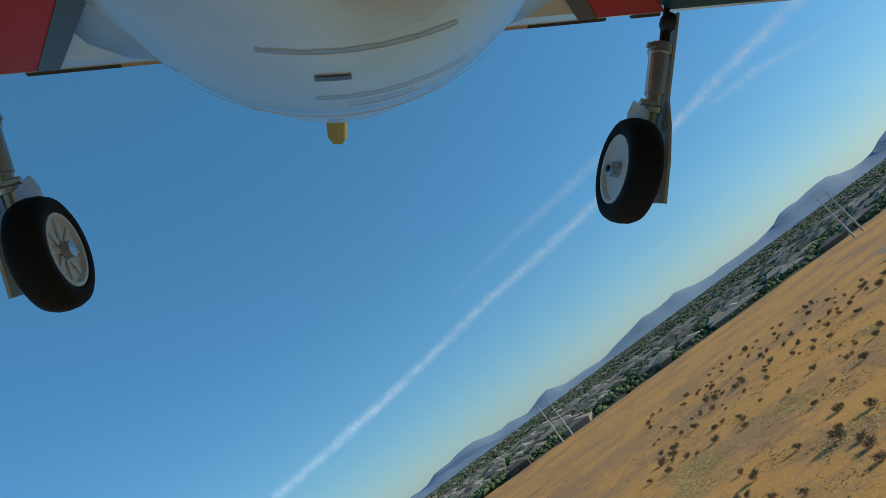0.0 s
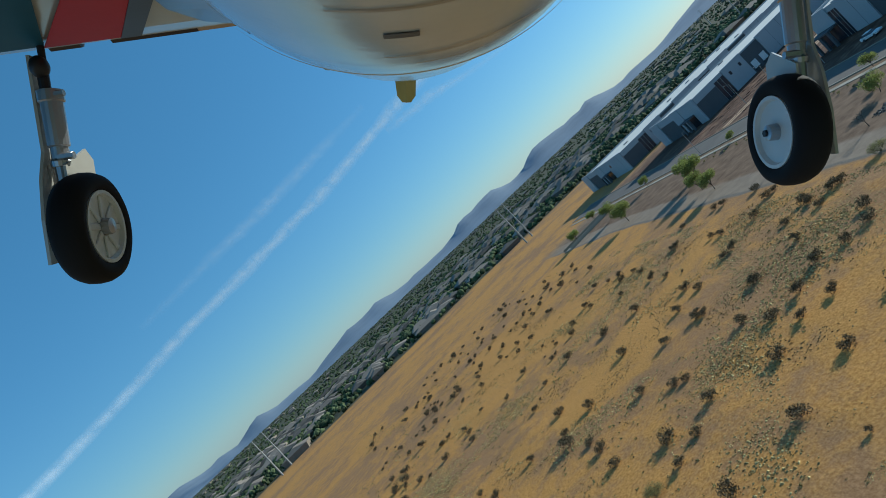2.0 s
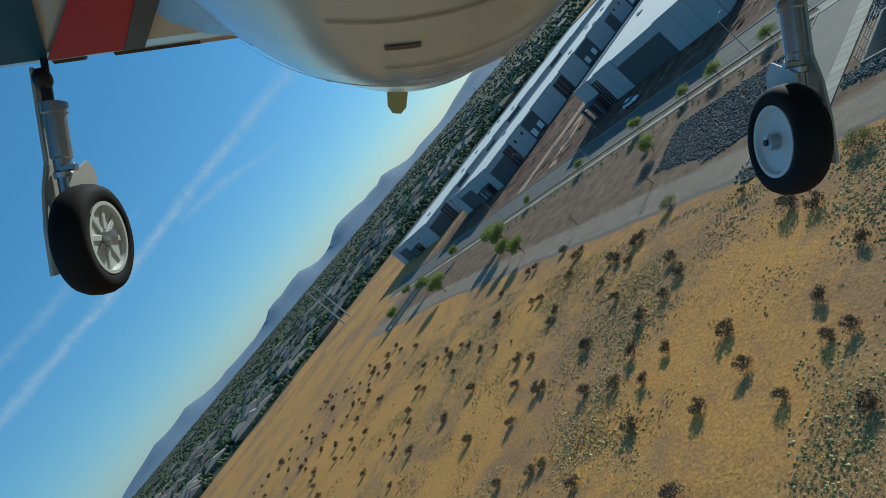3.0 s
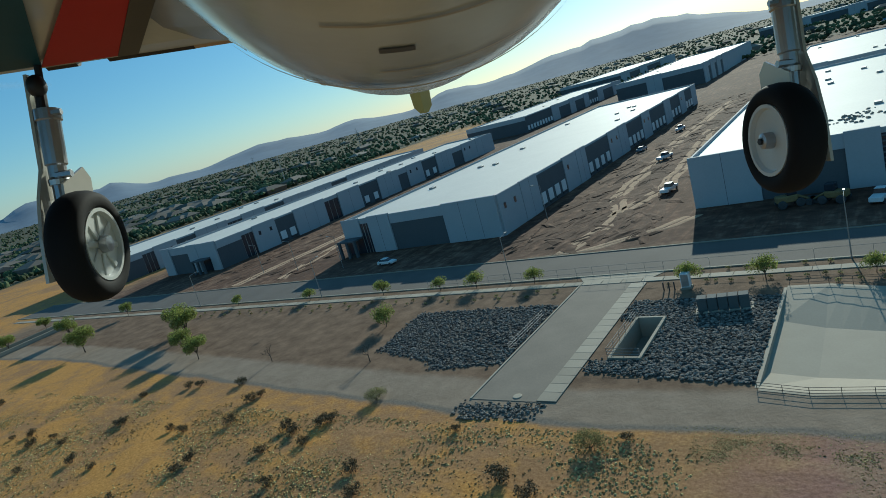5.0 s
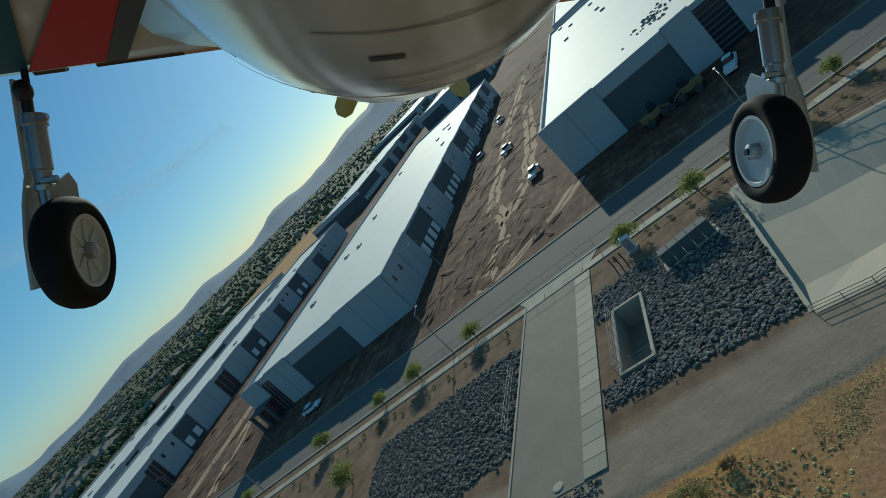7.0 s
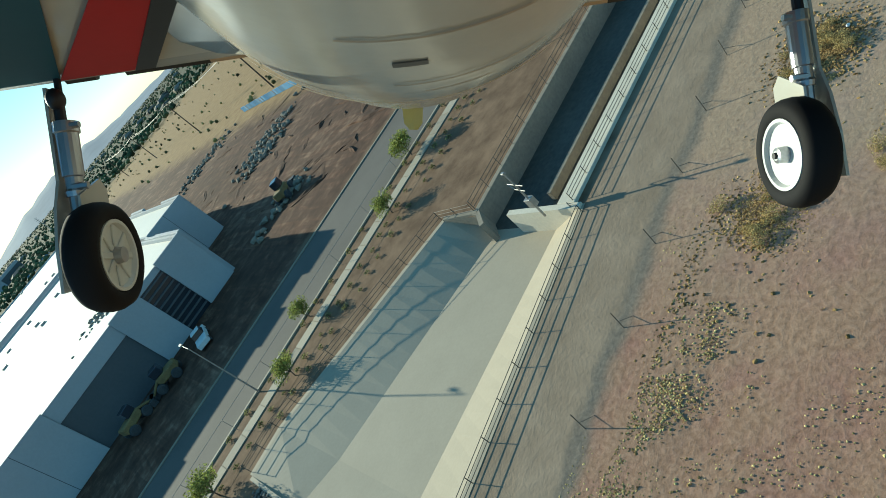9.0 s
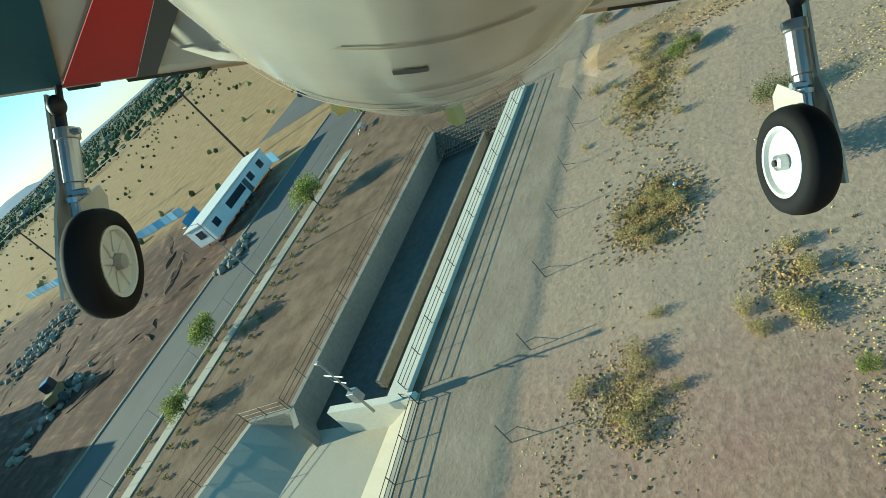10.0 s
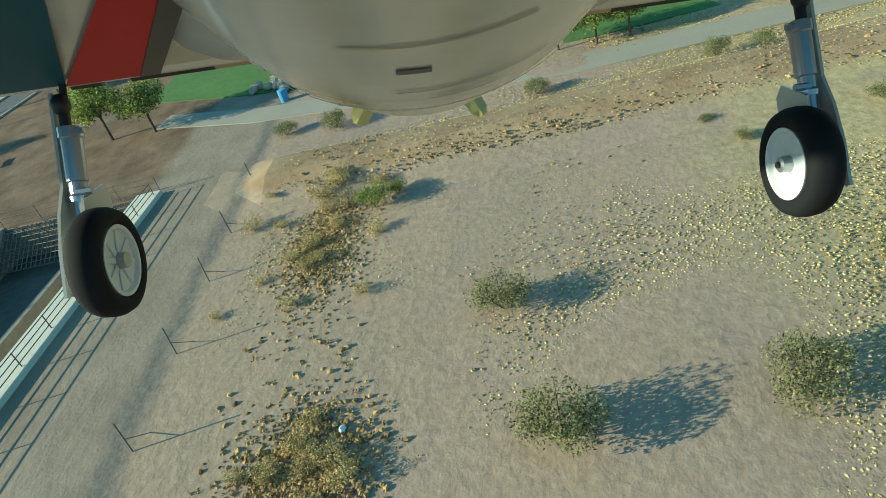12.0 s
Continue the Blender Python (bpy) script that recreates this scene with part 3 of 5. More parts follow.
def warehouse(x0, x1, y0, y1, h, label, patterns, vents=8):
    t = thing("warehouse", 0, 0, 0, label, "warehouse", "warehouses")
    for a in ((x0, y0, x1, y0 + 0.4), (x0, y1 - 0.4, x1, y1), (x0, y0 + 0.4, x0 + 0.4, y1 - 0.4), (x1 - 0.4, y0 + 0.4, x1, y1 - 0.4)):
        part("wall", one_box(a[0], a[1], 0, a[2], a[3], h), PANEL_WHITE, t)
    roof = part("roof", one_box(x0 + 0.4, y0 + 0.4, h - 1.0, x1 - 0.4, y1 - 0.4, h - 0.6), ROOF_WHITE, t, "bright white membrane roof")
    r = random.Random(int(x0 * 3 + y0))
    for i in range(vents):
        x, y = r.uniform(x0 + 4, x1 - 4), r.uniform(y0 + 6, y1 - 6)
        part("roof_hatch", one_box(x - 0.7, y - 1.0, h - 0.62, x + 0.7, y + 1.0, h - 0.1, bevel=0.08), STEEL_GREY, roof)
    for side, plane, u0, pattern in patterns:
        facade(t, side, plane, u0, pattern, h)
    return t


EAST_RUN = [(11, "w"), (9, "p"), (17, "d"), (9, "w"), (7, "p"), (20, "d"), (10, "w"), (8, "p"), (18, "d"), (10, "w"), (20, "d"), (9, "p"), (16, "d"), (9, "w"), (13, "d")]
warehouse(-77.5, -31.2, 35.6, 232, 9.0, "long white and grey warehouse with dock doors on raw ground",
          [("S", 35.6, -77.5, [(6, "o"), (3, "g"), (7, "p"), (16, "b"), (14.3, "p")]), ("E", -31.2, 35.6, EAST_RUN)], 10)
WEST_RUN = [(10, "b"), (5, "g"), (10, "w"), (9, "d"), (16, "p"), (8, "g"), (13, "p"), (12, "d"), (14, "p"), (7, "b"), (12, "w"), (12, "d"), (14, "p"), (10, "b"), (14, "w"), (13, "p")]
warehouse(-165, -135, 38, 223, 9.0, "long white warehouse with stepped panels and dark bays",
          [("S", 38, -165, [(5, "p"), (10, "b"), (5, "p"), (6, "o"), (4, "p")]), ("E", -135, 38, WEST_RUN)], 8)
warehouse(-234, -190, 35, 235, 8.6, "long low white warehouse beside the suburb",
          [("S", 35, -234, [(6, "p"), (10, "b"), (6, "p"), (6, "o"), (8, "w"), (8, "p")]), ("E", -190, 35, WEST_RUN)], 6)
warehouse(8.6, 48.0, 38.4, 168, 9.2, "white warehouse with a bright roof and dark dock recess",
          [("S", 38.4, 8.6, [(11.4, "p"), (13, "b"), (5, "p"), (4.5, "l"), (5.5, "p")]), ("E", 48.0, 38.4, [(16, "p"), (8, "w")])], 9)
warehouse(48.7, 57.5, 62.5, 168, 9.2, "lower white wing of a warehouse with dock doors",
          [("S", 62.5, 48.7, [(8.8, "p")]), ("E", 57.5, 62.5, [(14, "w"), (18, "d"), (14, "p"), (18, "d"), (16, "p"), (18, "d")])], 2)
warehouse(10, 60, 182, 300, 9.2, "second white warehouse behind the first", [("S", 182, 10, [(14, "p"), (20, "b"), (14, "p")])], 6)
warehouse(-185, -142, 280, 470, 10.0, "dark-fronted distant warehouse with white fins",
          [("E", -142, 280, [(40, "d"), (12, "p"), (20, "b"), (10, "p"), (18, "b"), (10, "p"), (20, "d"), (12, "p"), (24, "b"), (14, "p")]), ("S", 280, -185, [(43, "b")])], 4)
warehouse(-105, -50, 345, 540, 12.0, "tall grey distant warehouse", [("E", -50, 345, [(12, "p"), (8, "b"), (12, "p"), (8, "b"), (12, "p"), (8, "b"), (20, "p")]), ("S", 345, -105, [(20, "b"), (10, "p"), (25, "b")])], 4)
warehouse(-260, -190, 620, 860, 11.0, "far low grey warehouse", [("E", -190, 620, [(30, "p"), (40, "b"), (30, "p"), (60, "b"), (40, "p")]), ("S", 620, -260, [(70, "b")])], 0)
warehouse(-90, 60, 900, 960, 12.0, "far white warehouse on the plain", [("S", 900, -90, [(40, "b"), (20, "p"), (40, "b"), (20, "p"), (30, "b")])], 0)


# ---- plants ----
def leaf_cloud(r, lobes, count, size, flat=1.0):
    """Small leaf cards in uneven lobes: (x, y, z, radius) each."""
    vs, fs = [], []
    for _ in range(count):
        lx, ly, lz, lr = lobes[r.randrange(len(lobes))]
        d = Vector((r.gauss(0, 1), r.gauss(0, 1), r.gauss(0, 1) * 0.8)).normalized() * lr * (r.random() ** 0.4)
        c = Vector((lx, ly, lz)) + d
        u = Vector((r.gauss(0, 1), r.gauss(0, 1), r.gauss(0, flat))).normalized()
        v = u.cross(Vector((r.gauss(0, 1), r.gauss(0, 1), r.gauss(0, 1)))).normalized()
        s = size * r.uniform(0.6, 1.4)
        k = len(vs)
        vs += [c - u * s, c + v * s * 0.45, c + u * s, c - v * s * 0.45]
        fs.append((k, k + 1, k + 2, k + 3))
    return vs, fs


def make_tree(name, seed, height, spread, label, leaf, count, size, trunk_to=0.45, group="street trees"):
    r = random.Random(seed)
    t = thing(name, 0, 0, 0, label, "tree", group)
    bm = bmesh.new()
    fork = Vector((r.uniform(-0.2, 0.2), r.uniform(-0.2, 0.2), height * trunk_to * 0.6))
    rod(bm, (0, 0, -0.2), fork, 0.045 * height * 0.55, 0.03 * height * 0.55, 7)
    lobes = []
    for i in range(7):
        a = i * 0.9 + r.uniform(-0.3, 0.3)
        e = Vector((math.cos(a) * spread * r.uniform(0.35, 0.75), math.sin(a) * spread * r.uniform(0.35, 0.75), height * r.uniform(0.5, 0.82)))
        mid = fork.lerp(e, 0.5) + Vector((0, 0, 0.1 * height))
        rod(bm, fork, mid, 0.016 * height, 0.010 * height, 5)
        rod(bm, mid, e, 0.010 * height, 0.004 * height, 5)
        lobes.append((e.x, e.y, e.z, spread * r.uniform(0.42, 0.6)))
    lobes.append((0, 0, height * 0.8, spread * 0.45))
    part("trunk", bm, BARK, t)
    part("crown", mesh_of("crown", *leaf_cloud(r, lobes, count, size), leaf), None, t)
    return t


def make_bare_tree(seed, height):
    r = random.Random(seed)
    t = thing("bare_tree", 0, 0, 0, "leafless grey-brown young tree on graded dirt", "tree", "bare trees")
    bm = bmesh.new()

    def grow(p, d, length, rad, depth):
        q = p + d * length
        rod(bm, p, q, rad, rad * 0.6, 5)
        if depth:
            for _ in range(3):
                grow(q, (d + Vector((r.gauss(0, 0.55), r.gauss(0, 0.55), r.uniform(0, 0.3)))).normalized(), length * 0.7, rad * 0.6, depth - 1)

    grow(Vector((0, 0, -0.1)), Vector((0, 0, 1)), height * 0.35, 0.08, 3)
    part("trunk", bm, BARK, t)
    return t


def make_bush(name, seed, size, label, leaf, count, leaf_size, group):
    r = random.Random(seed)
    t = thing(name, 0, 0, 0, label, "bush", group)
    bm = bmesh.new()
    lobes = []
    for i in range(8):
        a = i * 0.8 + r.uniform(-0.3, 0.3)
        e = Vector((math.cos(a) * r.uniform(0.3, 0.85), math.sin(a) * r.uniform(0.3, 0.85), r.uniform(0.5, 1.1))) * size
        rod(bm, (0, 0, -0.05), e, 0.02 * size, 0.006 * size, 4)
        lobes.append((e.x * 0.8, e.y * 0.8, e.z * 0.7, size * r.uniform(0.3, 0.5)))
    part("stem", bm, BARK, t)
    part("foliage", mesh_of("foliage", *leaf_cloud(r, lobes, count, leaf_size), leaf), None, t)
    return t


def spread_out(master, spots, base=(1, 1)):
    """Place the built thing at the first spot and copies at the others: x, y, scale."""
    for i, (x, y, s) in enumerate(spots):
        m = pose(x, y, relief(x, y), 0, 0, rng.uniform(0, 360)) @ Matrix.Diagonal((s, s, s * rng.uniform(0.9, 1.1), 1))
        if i == 0:
            master.matrix_basis = m
        else:
            copy_thing(master, m)


PALO = [make_tree("palo_verde", k, 3.1, 1.75, "young palo verde tree with thin yellow-green crown beside the pavement", LEAF_GREEN, 2400, 0.11) for k in (1, 2)]
spread_out(PALO[0], [(15.9, 1.0 - 2.2, 1.0), (-8.9, 3.2, 0.95), (-40.5, 2.9, 1.0), (-60.6, 3.0, 0.9), (-84, 3.0, 0.8), (63.5, 3.4, 1.05), (101.4, 5.6 - 2, 1.2)])
spread_out(PALO[1], [(25.1, -0.9, 1.0), (-19.8, 3.1, 1.0), (-28.2, -12.0, 1.15), (-27.3, 3.0, 0.8), (42.5, 3.3, 0.75), (81, -0.4, 1.15), (36.5, -1.2, 0.8), (55, -0.5, 0.8)])
GROVE = make_tree("mesquite_tree", 5, 5.2, 3.0, "dense dark green mesquite tree on graded dirt", LEAF_GREEN, 4200, 0.16, group="mesquite grove")
spread_out(GROVE, [(-86, -10.5, 1.0), (-80, -13.5, 1.0), (-62.5, -23.4, 0.75), (-70, -21.0, 0.75), (-109, -20.5, 1.1), (-133, -12, 0.9), (-128, 1.0, 0.6), (-150, -20, 0.8), (-160, -6, 0.7)])
BARE = make_bare_tree(4, 3.4)
spread_out(BARE, [(-42.2, -24.0, 1.0), (-21.7, -23.9, 1.1)])
PARK = make_tree("park_tree", 9, 6.0, 2.6, "forked park tree with a light drooping crown near the lawn", LEAF_GREEN, 4200, 0.14, 0.6, "park trees")
spread_out(PARK, [(97.5, -16.9, 0.9), (96.9, -20.9, 0.85), (93.0, -51.4, 0.7), (92.6, -53.8, 0.65), (92.6, -55.9, 0.7), (92.2, -65.4, 0.75), (92.0, -70.0, 0.8), (93.5, -79.0, 0.8), (116, -2, 0.9), (124, -1, 0.95), (134, 1, 0.9)])

LEAFY = make_bush("creosote_bush", 21, 1.5, "grey-green creosote bush casting a long shadow on sand", LEAF_OLIVE, 3600, 0.05, "creosote bushes")
spread_out(LEAFY, [(68.3, -46.0, 0.85), (62.5, -47.2, 1.2), (62.9, -53.6, 1.15), (67.2, -58.4, 0.75), (58.0, -55.2, 0.85), (86.6, -49.3, 0.7), (89.6, -33.3, 0.75), (88.8, -36.8, 0.9), (85.6, -58.9, 0.8), (84.8, -61, 0.6), (77.2, -62.9, 0.6),
                   (81.4, -68.6, 0.8), (78.6, -56.1, 0.35), (76.3, -56.9, 0.4), (16.1, -39.2, 1.3), (-12.8, -33.4, 1.25), (1.4, -88.1, 1.0), (-31.3, -9.7, 1.0)])
GREEN = make_bush("green_bush", 22, 1.25, "bright green shrub among dry brush", LEAF_GREEN, 2600, 0.055, "green shrubs")
spread_out(GREEN, [(77.4, -40.5, 0.85), (78.2, -41.6, 0.6), (51.0, -48.0, 0.5)])
PALE = make_bush("dry_shrub", 23, 1.0, "pale dry shrub on sandy ground", STRAW, 1200, 0.045, "dry shrubs")
spots = [(79.3, -37.6, 1.0), (80.1, -38.4, 0.9), (78.3, -39.0, 0.8), (79.6, -40.6, 0.7)]
for cx, cy, k, w in ((62.4, -39.6, 14, 1.4), (55.6, -45.5, 10, 1.1), (75.5, -38.2, 12, 2.2), (51.6, -40.3, 10, 1.4), (73.4, -37.3, 5, 1.5)):
    spots += [(cx + rng.gauss(0, w), cy + rng.gauss(0, w * 0.8), rng.uniform(0.35, 0.75)) for _ in range(k)]
spread_out(PALE, spots)
DARK = [make_bush("scrub_bush", k, 1.0, "dark dry scrub bush on straw-coloured sand", LEAF_DRY, 700, 0.08, "scrub bushes") for k in (31, 32, 33)]
NEAR_SCRUB = [(19.7, -53.5), (25.8, -59.5), (24.9, -62.2), (17.6, -59.0), (19.4, -63.3), (8.7, -60.4), (12.6, -65.0), (17.2, -68.4), (9.3, -68.9), (1.5, -61.2), (-5.8, -55.4), (-2.8, -49.4), (-5.5, -46.3), (-16.5, -39.3),
              (-14.5, -57.6), (-40.6, -43.4), (-18.9, -41.4), (-20.2, -45.3), (21.2, -62.8), (24.0, -69.6), (-4.6, -64.7), (0.1, -64.8), (-9.5, -65.1), (-28.0, -57.3), (-28.1, -62.1), (-43.6, -60.9), (-65.6, -50.5)]
MID_SCRUB = [(-63.2, -48.4), (-29.2, -50.5), (-53.7, -43.5), (-31.6, -40.6), (-51.7, -32.7), (-33.9, -35.3), (-13.9, -50.0), (33.0, -69.2), (27.2, -70.4), (-3.5, -52.6), (-69.0, -63.4), (-41.0, -31.1), (-49.5, -32.3), (-33.3, -34.0),
             (-59.5, -36.0), (-52.6, -43.2), (-38.0, -43.4), (-58.8, -49.3), (-20.8, -40.6), (-15.7, -38.4), (-15.7, -43.0), (-29.0, -48.5), (-68.5, -58.3)]
FAR_SCRUB = [(1.6, -70.2), (-30.0, -98.5), (-63.9, -66.4), (-47.1, -66.5), (-4.0, -60.6), (-3.0, -76.5), (-4.0, -82.3), (1.0, -84.4), (-30.5, -91.6), (-35.5, -83.5), (-27.7, -81.0), (-32.9, -70.9), (-32.4, -56.9), (-15.0, -57.8),
             (-17.7, -77.1), (-0.5, -80.7), (10.4, -76.8), (-65.6, -84.2), (-9.6, -87.0), (-13.4, -95.2), (-111.1, -107.5), (-67.7, -100.3), (5.2, -91.3), (10.0, -85.2)]
spots = [[], [], []]
known = NEAR_SCRUB + MID_SCRUB + FAR_SCRUB
for i, (x, y) in enumerate(known):
    spots[i % 3].append((x, y, rng.uniform(0.85, 1.3)))
while sum(map(len, spots)) < 280:
    x, y = 38 - 215 * rng.random() ** 1.35, rng.uniform(-116, -37.5)
    if rng.random() > 0.35 + 0.65 * (noise.noise(Vector((x * 0.03, y * 0.05, 4))) + 0.5):
        continue
    if x > -70 and y > -100 and (rng.random() < 0.45 or min(math.hypot(x - a, y - b) for a, b in known) < 5):
        continue
    if x > 24 or (-34 - y) * 0.4 < x - 24 and y > -60 and x > 8:
        continue
    spots[rng.randrange(3)].append((x, y, min(1.5, max(0.45, rng.gauss(0.9, 0.3)))))
for m_, s_ in zip(DARK, spots):
    spread_out(m_, s_)


def tuft(seed, blades, spread):
    r = random.Random(seed)
    V, F = [], []
    for _ in range(blades):
        a, k = r.uniform(0, 6.3), len(V)
        ox, oy = r.gauss(0, spread * 0.45), r.gauss(0, spread * 0.45)
        lean, h, w = r.uniform(0.15, 0.6), r.uniform(0.5, 1.0), r.uniform(0.16, 0.34)
        c, d = math.cos(a), math.sin(a)
        V += [(ox - d * w, oy + c * w, -0.05), (ox + d * w, oy - c * w, -0.05), (ox + c * lean, oy + d * lean, h)]
        F.append((k, k + 1, k + 2))
    return np.array(V), np.array(F)


def clod(seed):
    """A low lump of dry weed: an uneven six-sided cone."""
    r = random.Random(seed)
    V = [(math.cos(i * 1.047) * r.uniform(0.6, 1.2), math.sin(i * 1.047) * r.uniform(0.6, 1.2), -0.1) for i in range(6)]
    V += [(math.cos(i * 1.047 + 0.4) * r.uniform(0.3, 0.7), math.sin(i * 1.047 + 0.4) * r.uniform(0.3, 0.7), r.uniform(0.3, 0.7)) for i in range(0, 6, 2)]
    F = [(0, 1, 6), (1, 2, 7), (1, 7, 6), (2, 3, 7), (3, 4, 8), (3, 8, 7), (4, 5, 8), (5, 0, 6), (5, 6, 8), (6, 7, 8)]
    return np.array(V), np.array(F)


TUFTS = [tuft(k, 8, 0.9) for k in range(3)] + [clod(k) for k in range(6)]


def weeds():
    gold, brown = [], []
    while len(gold) < 140000:
        x, y = rng.uniform(20, 98), rng.uniform(-84, -34.8)
        d = noise.fractal(Vector((x * 0.085, y * 0.085, 1.5)), 1.0, 2.0, 4) + 1.0 * max(0, min(1, (-51 - y) / 7)) + 0.25 * math.exp(-((x - 62.0) ** 2 + (y + 47) ** 2) / 12) + 0.05 * max(0, min(1, (x - 78) / 4))
        if d > rng.uniform(-0.12, 0.5) and (relief(x, y) < 0.2 or rng.random() < 0.25):
            gold.append((x, y, relief(x, y), (lambda s: (s, s, 0.65 * s))(rng.uniform(0.028, 0.066)), rng.uniform(0, 6.3)))
    while len(gold) < 168000:
        x, y = rng.uniform(-90, 25), rng.uniform(-112, -37)
        d = noise.fractal(Vector((x * 0.06, y * 0.06, 8)), 1.0, 2.0, 4) + 0.35 * max(0, min(1, (y + 62) / 16))
        if d > rng.uniform(0.05, 0.55):
            gold.append((x, y, relief(x, y), rng.uniform(0.06, 0.17), rng.uniform(0, 6.3)))
    for cx, cy, k, wx, wy in ((51.6, -40.3, 3200, 2.0, 2.0), (62.4, -39.6, 3000, 2.4, 1.8), (75.0, -38.2, 2600, 3.6, 1.6), (46, -37, 250, 5, 0.7), (55.6, -45.5, 500, 1.6, 1.6), (79.6, -47, 900, 1.6, 9)):
        for _ in range(k):
            x, y = cx + rng.gauss(0, wx * 0.6), cy + rng.gauss(0, wy * 0.6)
            brown.append((x, y, relief(x, y), (lambda s: (s, s, 0.75 * s))(rng.uniform(0.04, 0.12)), rng.uniform(0, 6.3)))
    while len(brown) < 24500:
        x, y = (rng.uniform(-60, 98), rng.uniform(-95, -36)) if len(brown) < 15000 else (24 - 180 * rng.random(), rng.uniform(-118, -38))
        if noise.noise(Vector((x * 0.12, y * 0.12, 20))) > rng.uniform(0.0, 0.6):
            brown.append((x, y, relief(x, y), rng.uniform(0.05, 0.15), rng.uniform(0, 6.3)))
    # a ragged band of weeds beside the service road
    for _ in range(9000):
        x = rng.uniform(24, 46)
        y = -36.2 - (x - 24) * 0.04 - abs(rng.gauss(0, 1.9))
        if noise.fractal(Vector((x * 0.35, y * 0.35, 12)), 1.0, 2.0, 4) > rng.uniform(-0.15, 0.45):
            (gold if rng.random() < 0.6 else brown).append((x, y, relief(x, y), (lambda s: (s, s, 0.7 * s))(rng.uniform(0.03, 0.085)), rng.uniform(0, 6.3)))
    low = []
    while len(low) < 1200:
        x, y = 24 - 230 * rng.random() ** 1.2, rng.uniform(-122, -38)
        wash = abs(y + 84 - 0.16 * x + 6 * noise.noise(Vector((x * 0.03, 0, 3))))
        if wash < 3.0 or noise.noise(Vector((x * 0.05, y * 0.05, 31))) > rng.uniform(-0.1, 0.6):
            low.append((x, y, relief(x, y), rng.uniform(0.08, 0.28), rng.uniform(0, 6.3)))
    scatter("low_scrub", TUFTS[:3], low, LEAF_OLIVE, "low olive scrub dotted over straw", "scrub")
    scatter("weeds", TUFTS, gold, STRAW, "straw-yellow dry weeds over the sand", "weeds")
    scatter("brown_weeds", TUFTS, brown, STRAW_BROWN, "brown dead weeds in patches", "weeds")


weeds()
PLANT = make_bush("ground_plant", 41, 0.42, "small dark planted shrub in rows beside the pavement", LEAF_OLIVE, 60, 0.1, "planted shrubs")
spots = []
for row, x0, x1, dx in ((-1.3, -95, -2, 3.4), (-3.0, -95, -2, 4.6), (-1.2, 14, 90, 1.9), (-3.4, 33, 90, 2.1), (3.2, 14, 90, 3.0)):
    x = x0
    while x < x1:
        spots.append((x + rng.gauss(0, 0.3), row + rng.gauss(0, 0.25), rng.uniform(0.7, 1.2)))
        x += dx
spread_out(PLANT, spots[:230])


# ---- suburb on the plain ----
def blob(seed, sub):
    bm = bmesh.new()
    bmesh.ops.create_icosphere(bm, subdivisions=sub, radius=1)
    for v in bm.verts:
        v.co *= 0.75 + 0.5 * noise.noise(v.co * 2.2 + Vector((seed * 5.3, 0, 0)))
    bmesh.ops.triangulate(bm, faces=bm.faces)
    V, F = np.array([v.co[:] for v in bm.verts]), np.array([[v.index for v in f.verts] for f in bm.faces])
    bm.free()
    return V, F


def house_template(w):
    V = [(-1, -w, 0), (1, -w, 0), (1, w, 0), (-1, w, 0), (-1.1, -w - 0.1, 0.55), (1.1, -w - 0.1, 0.55), (1.1, w + 0.1, 0.55), (-1.1, w + 0.1, 0.55), (-0.5, 0, 0.95), (0.5, 0, 0.95)]
    F = [(0, 1, 5), (0, 5, 4), (1, 2, 6), (1, 6, 5), (2, 3, 7), (2, 7, 6), (3, 0, 4), (3, 4, 7), (4, 5, 9), (4, 9, 8), (5, 6, 9), (6, 7, 8), (6, 8, 9), (7, 4, 8)]
    return np.array(V), np.array(F)


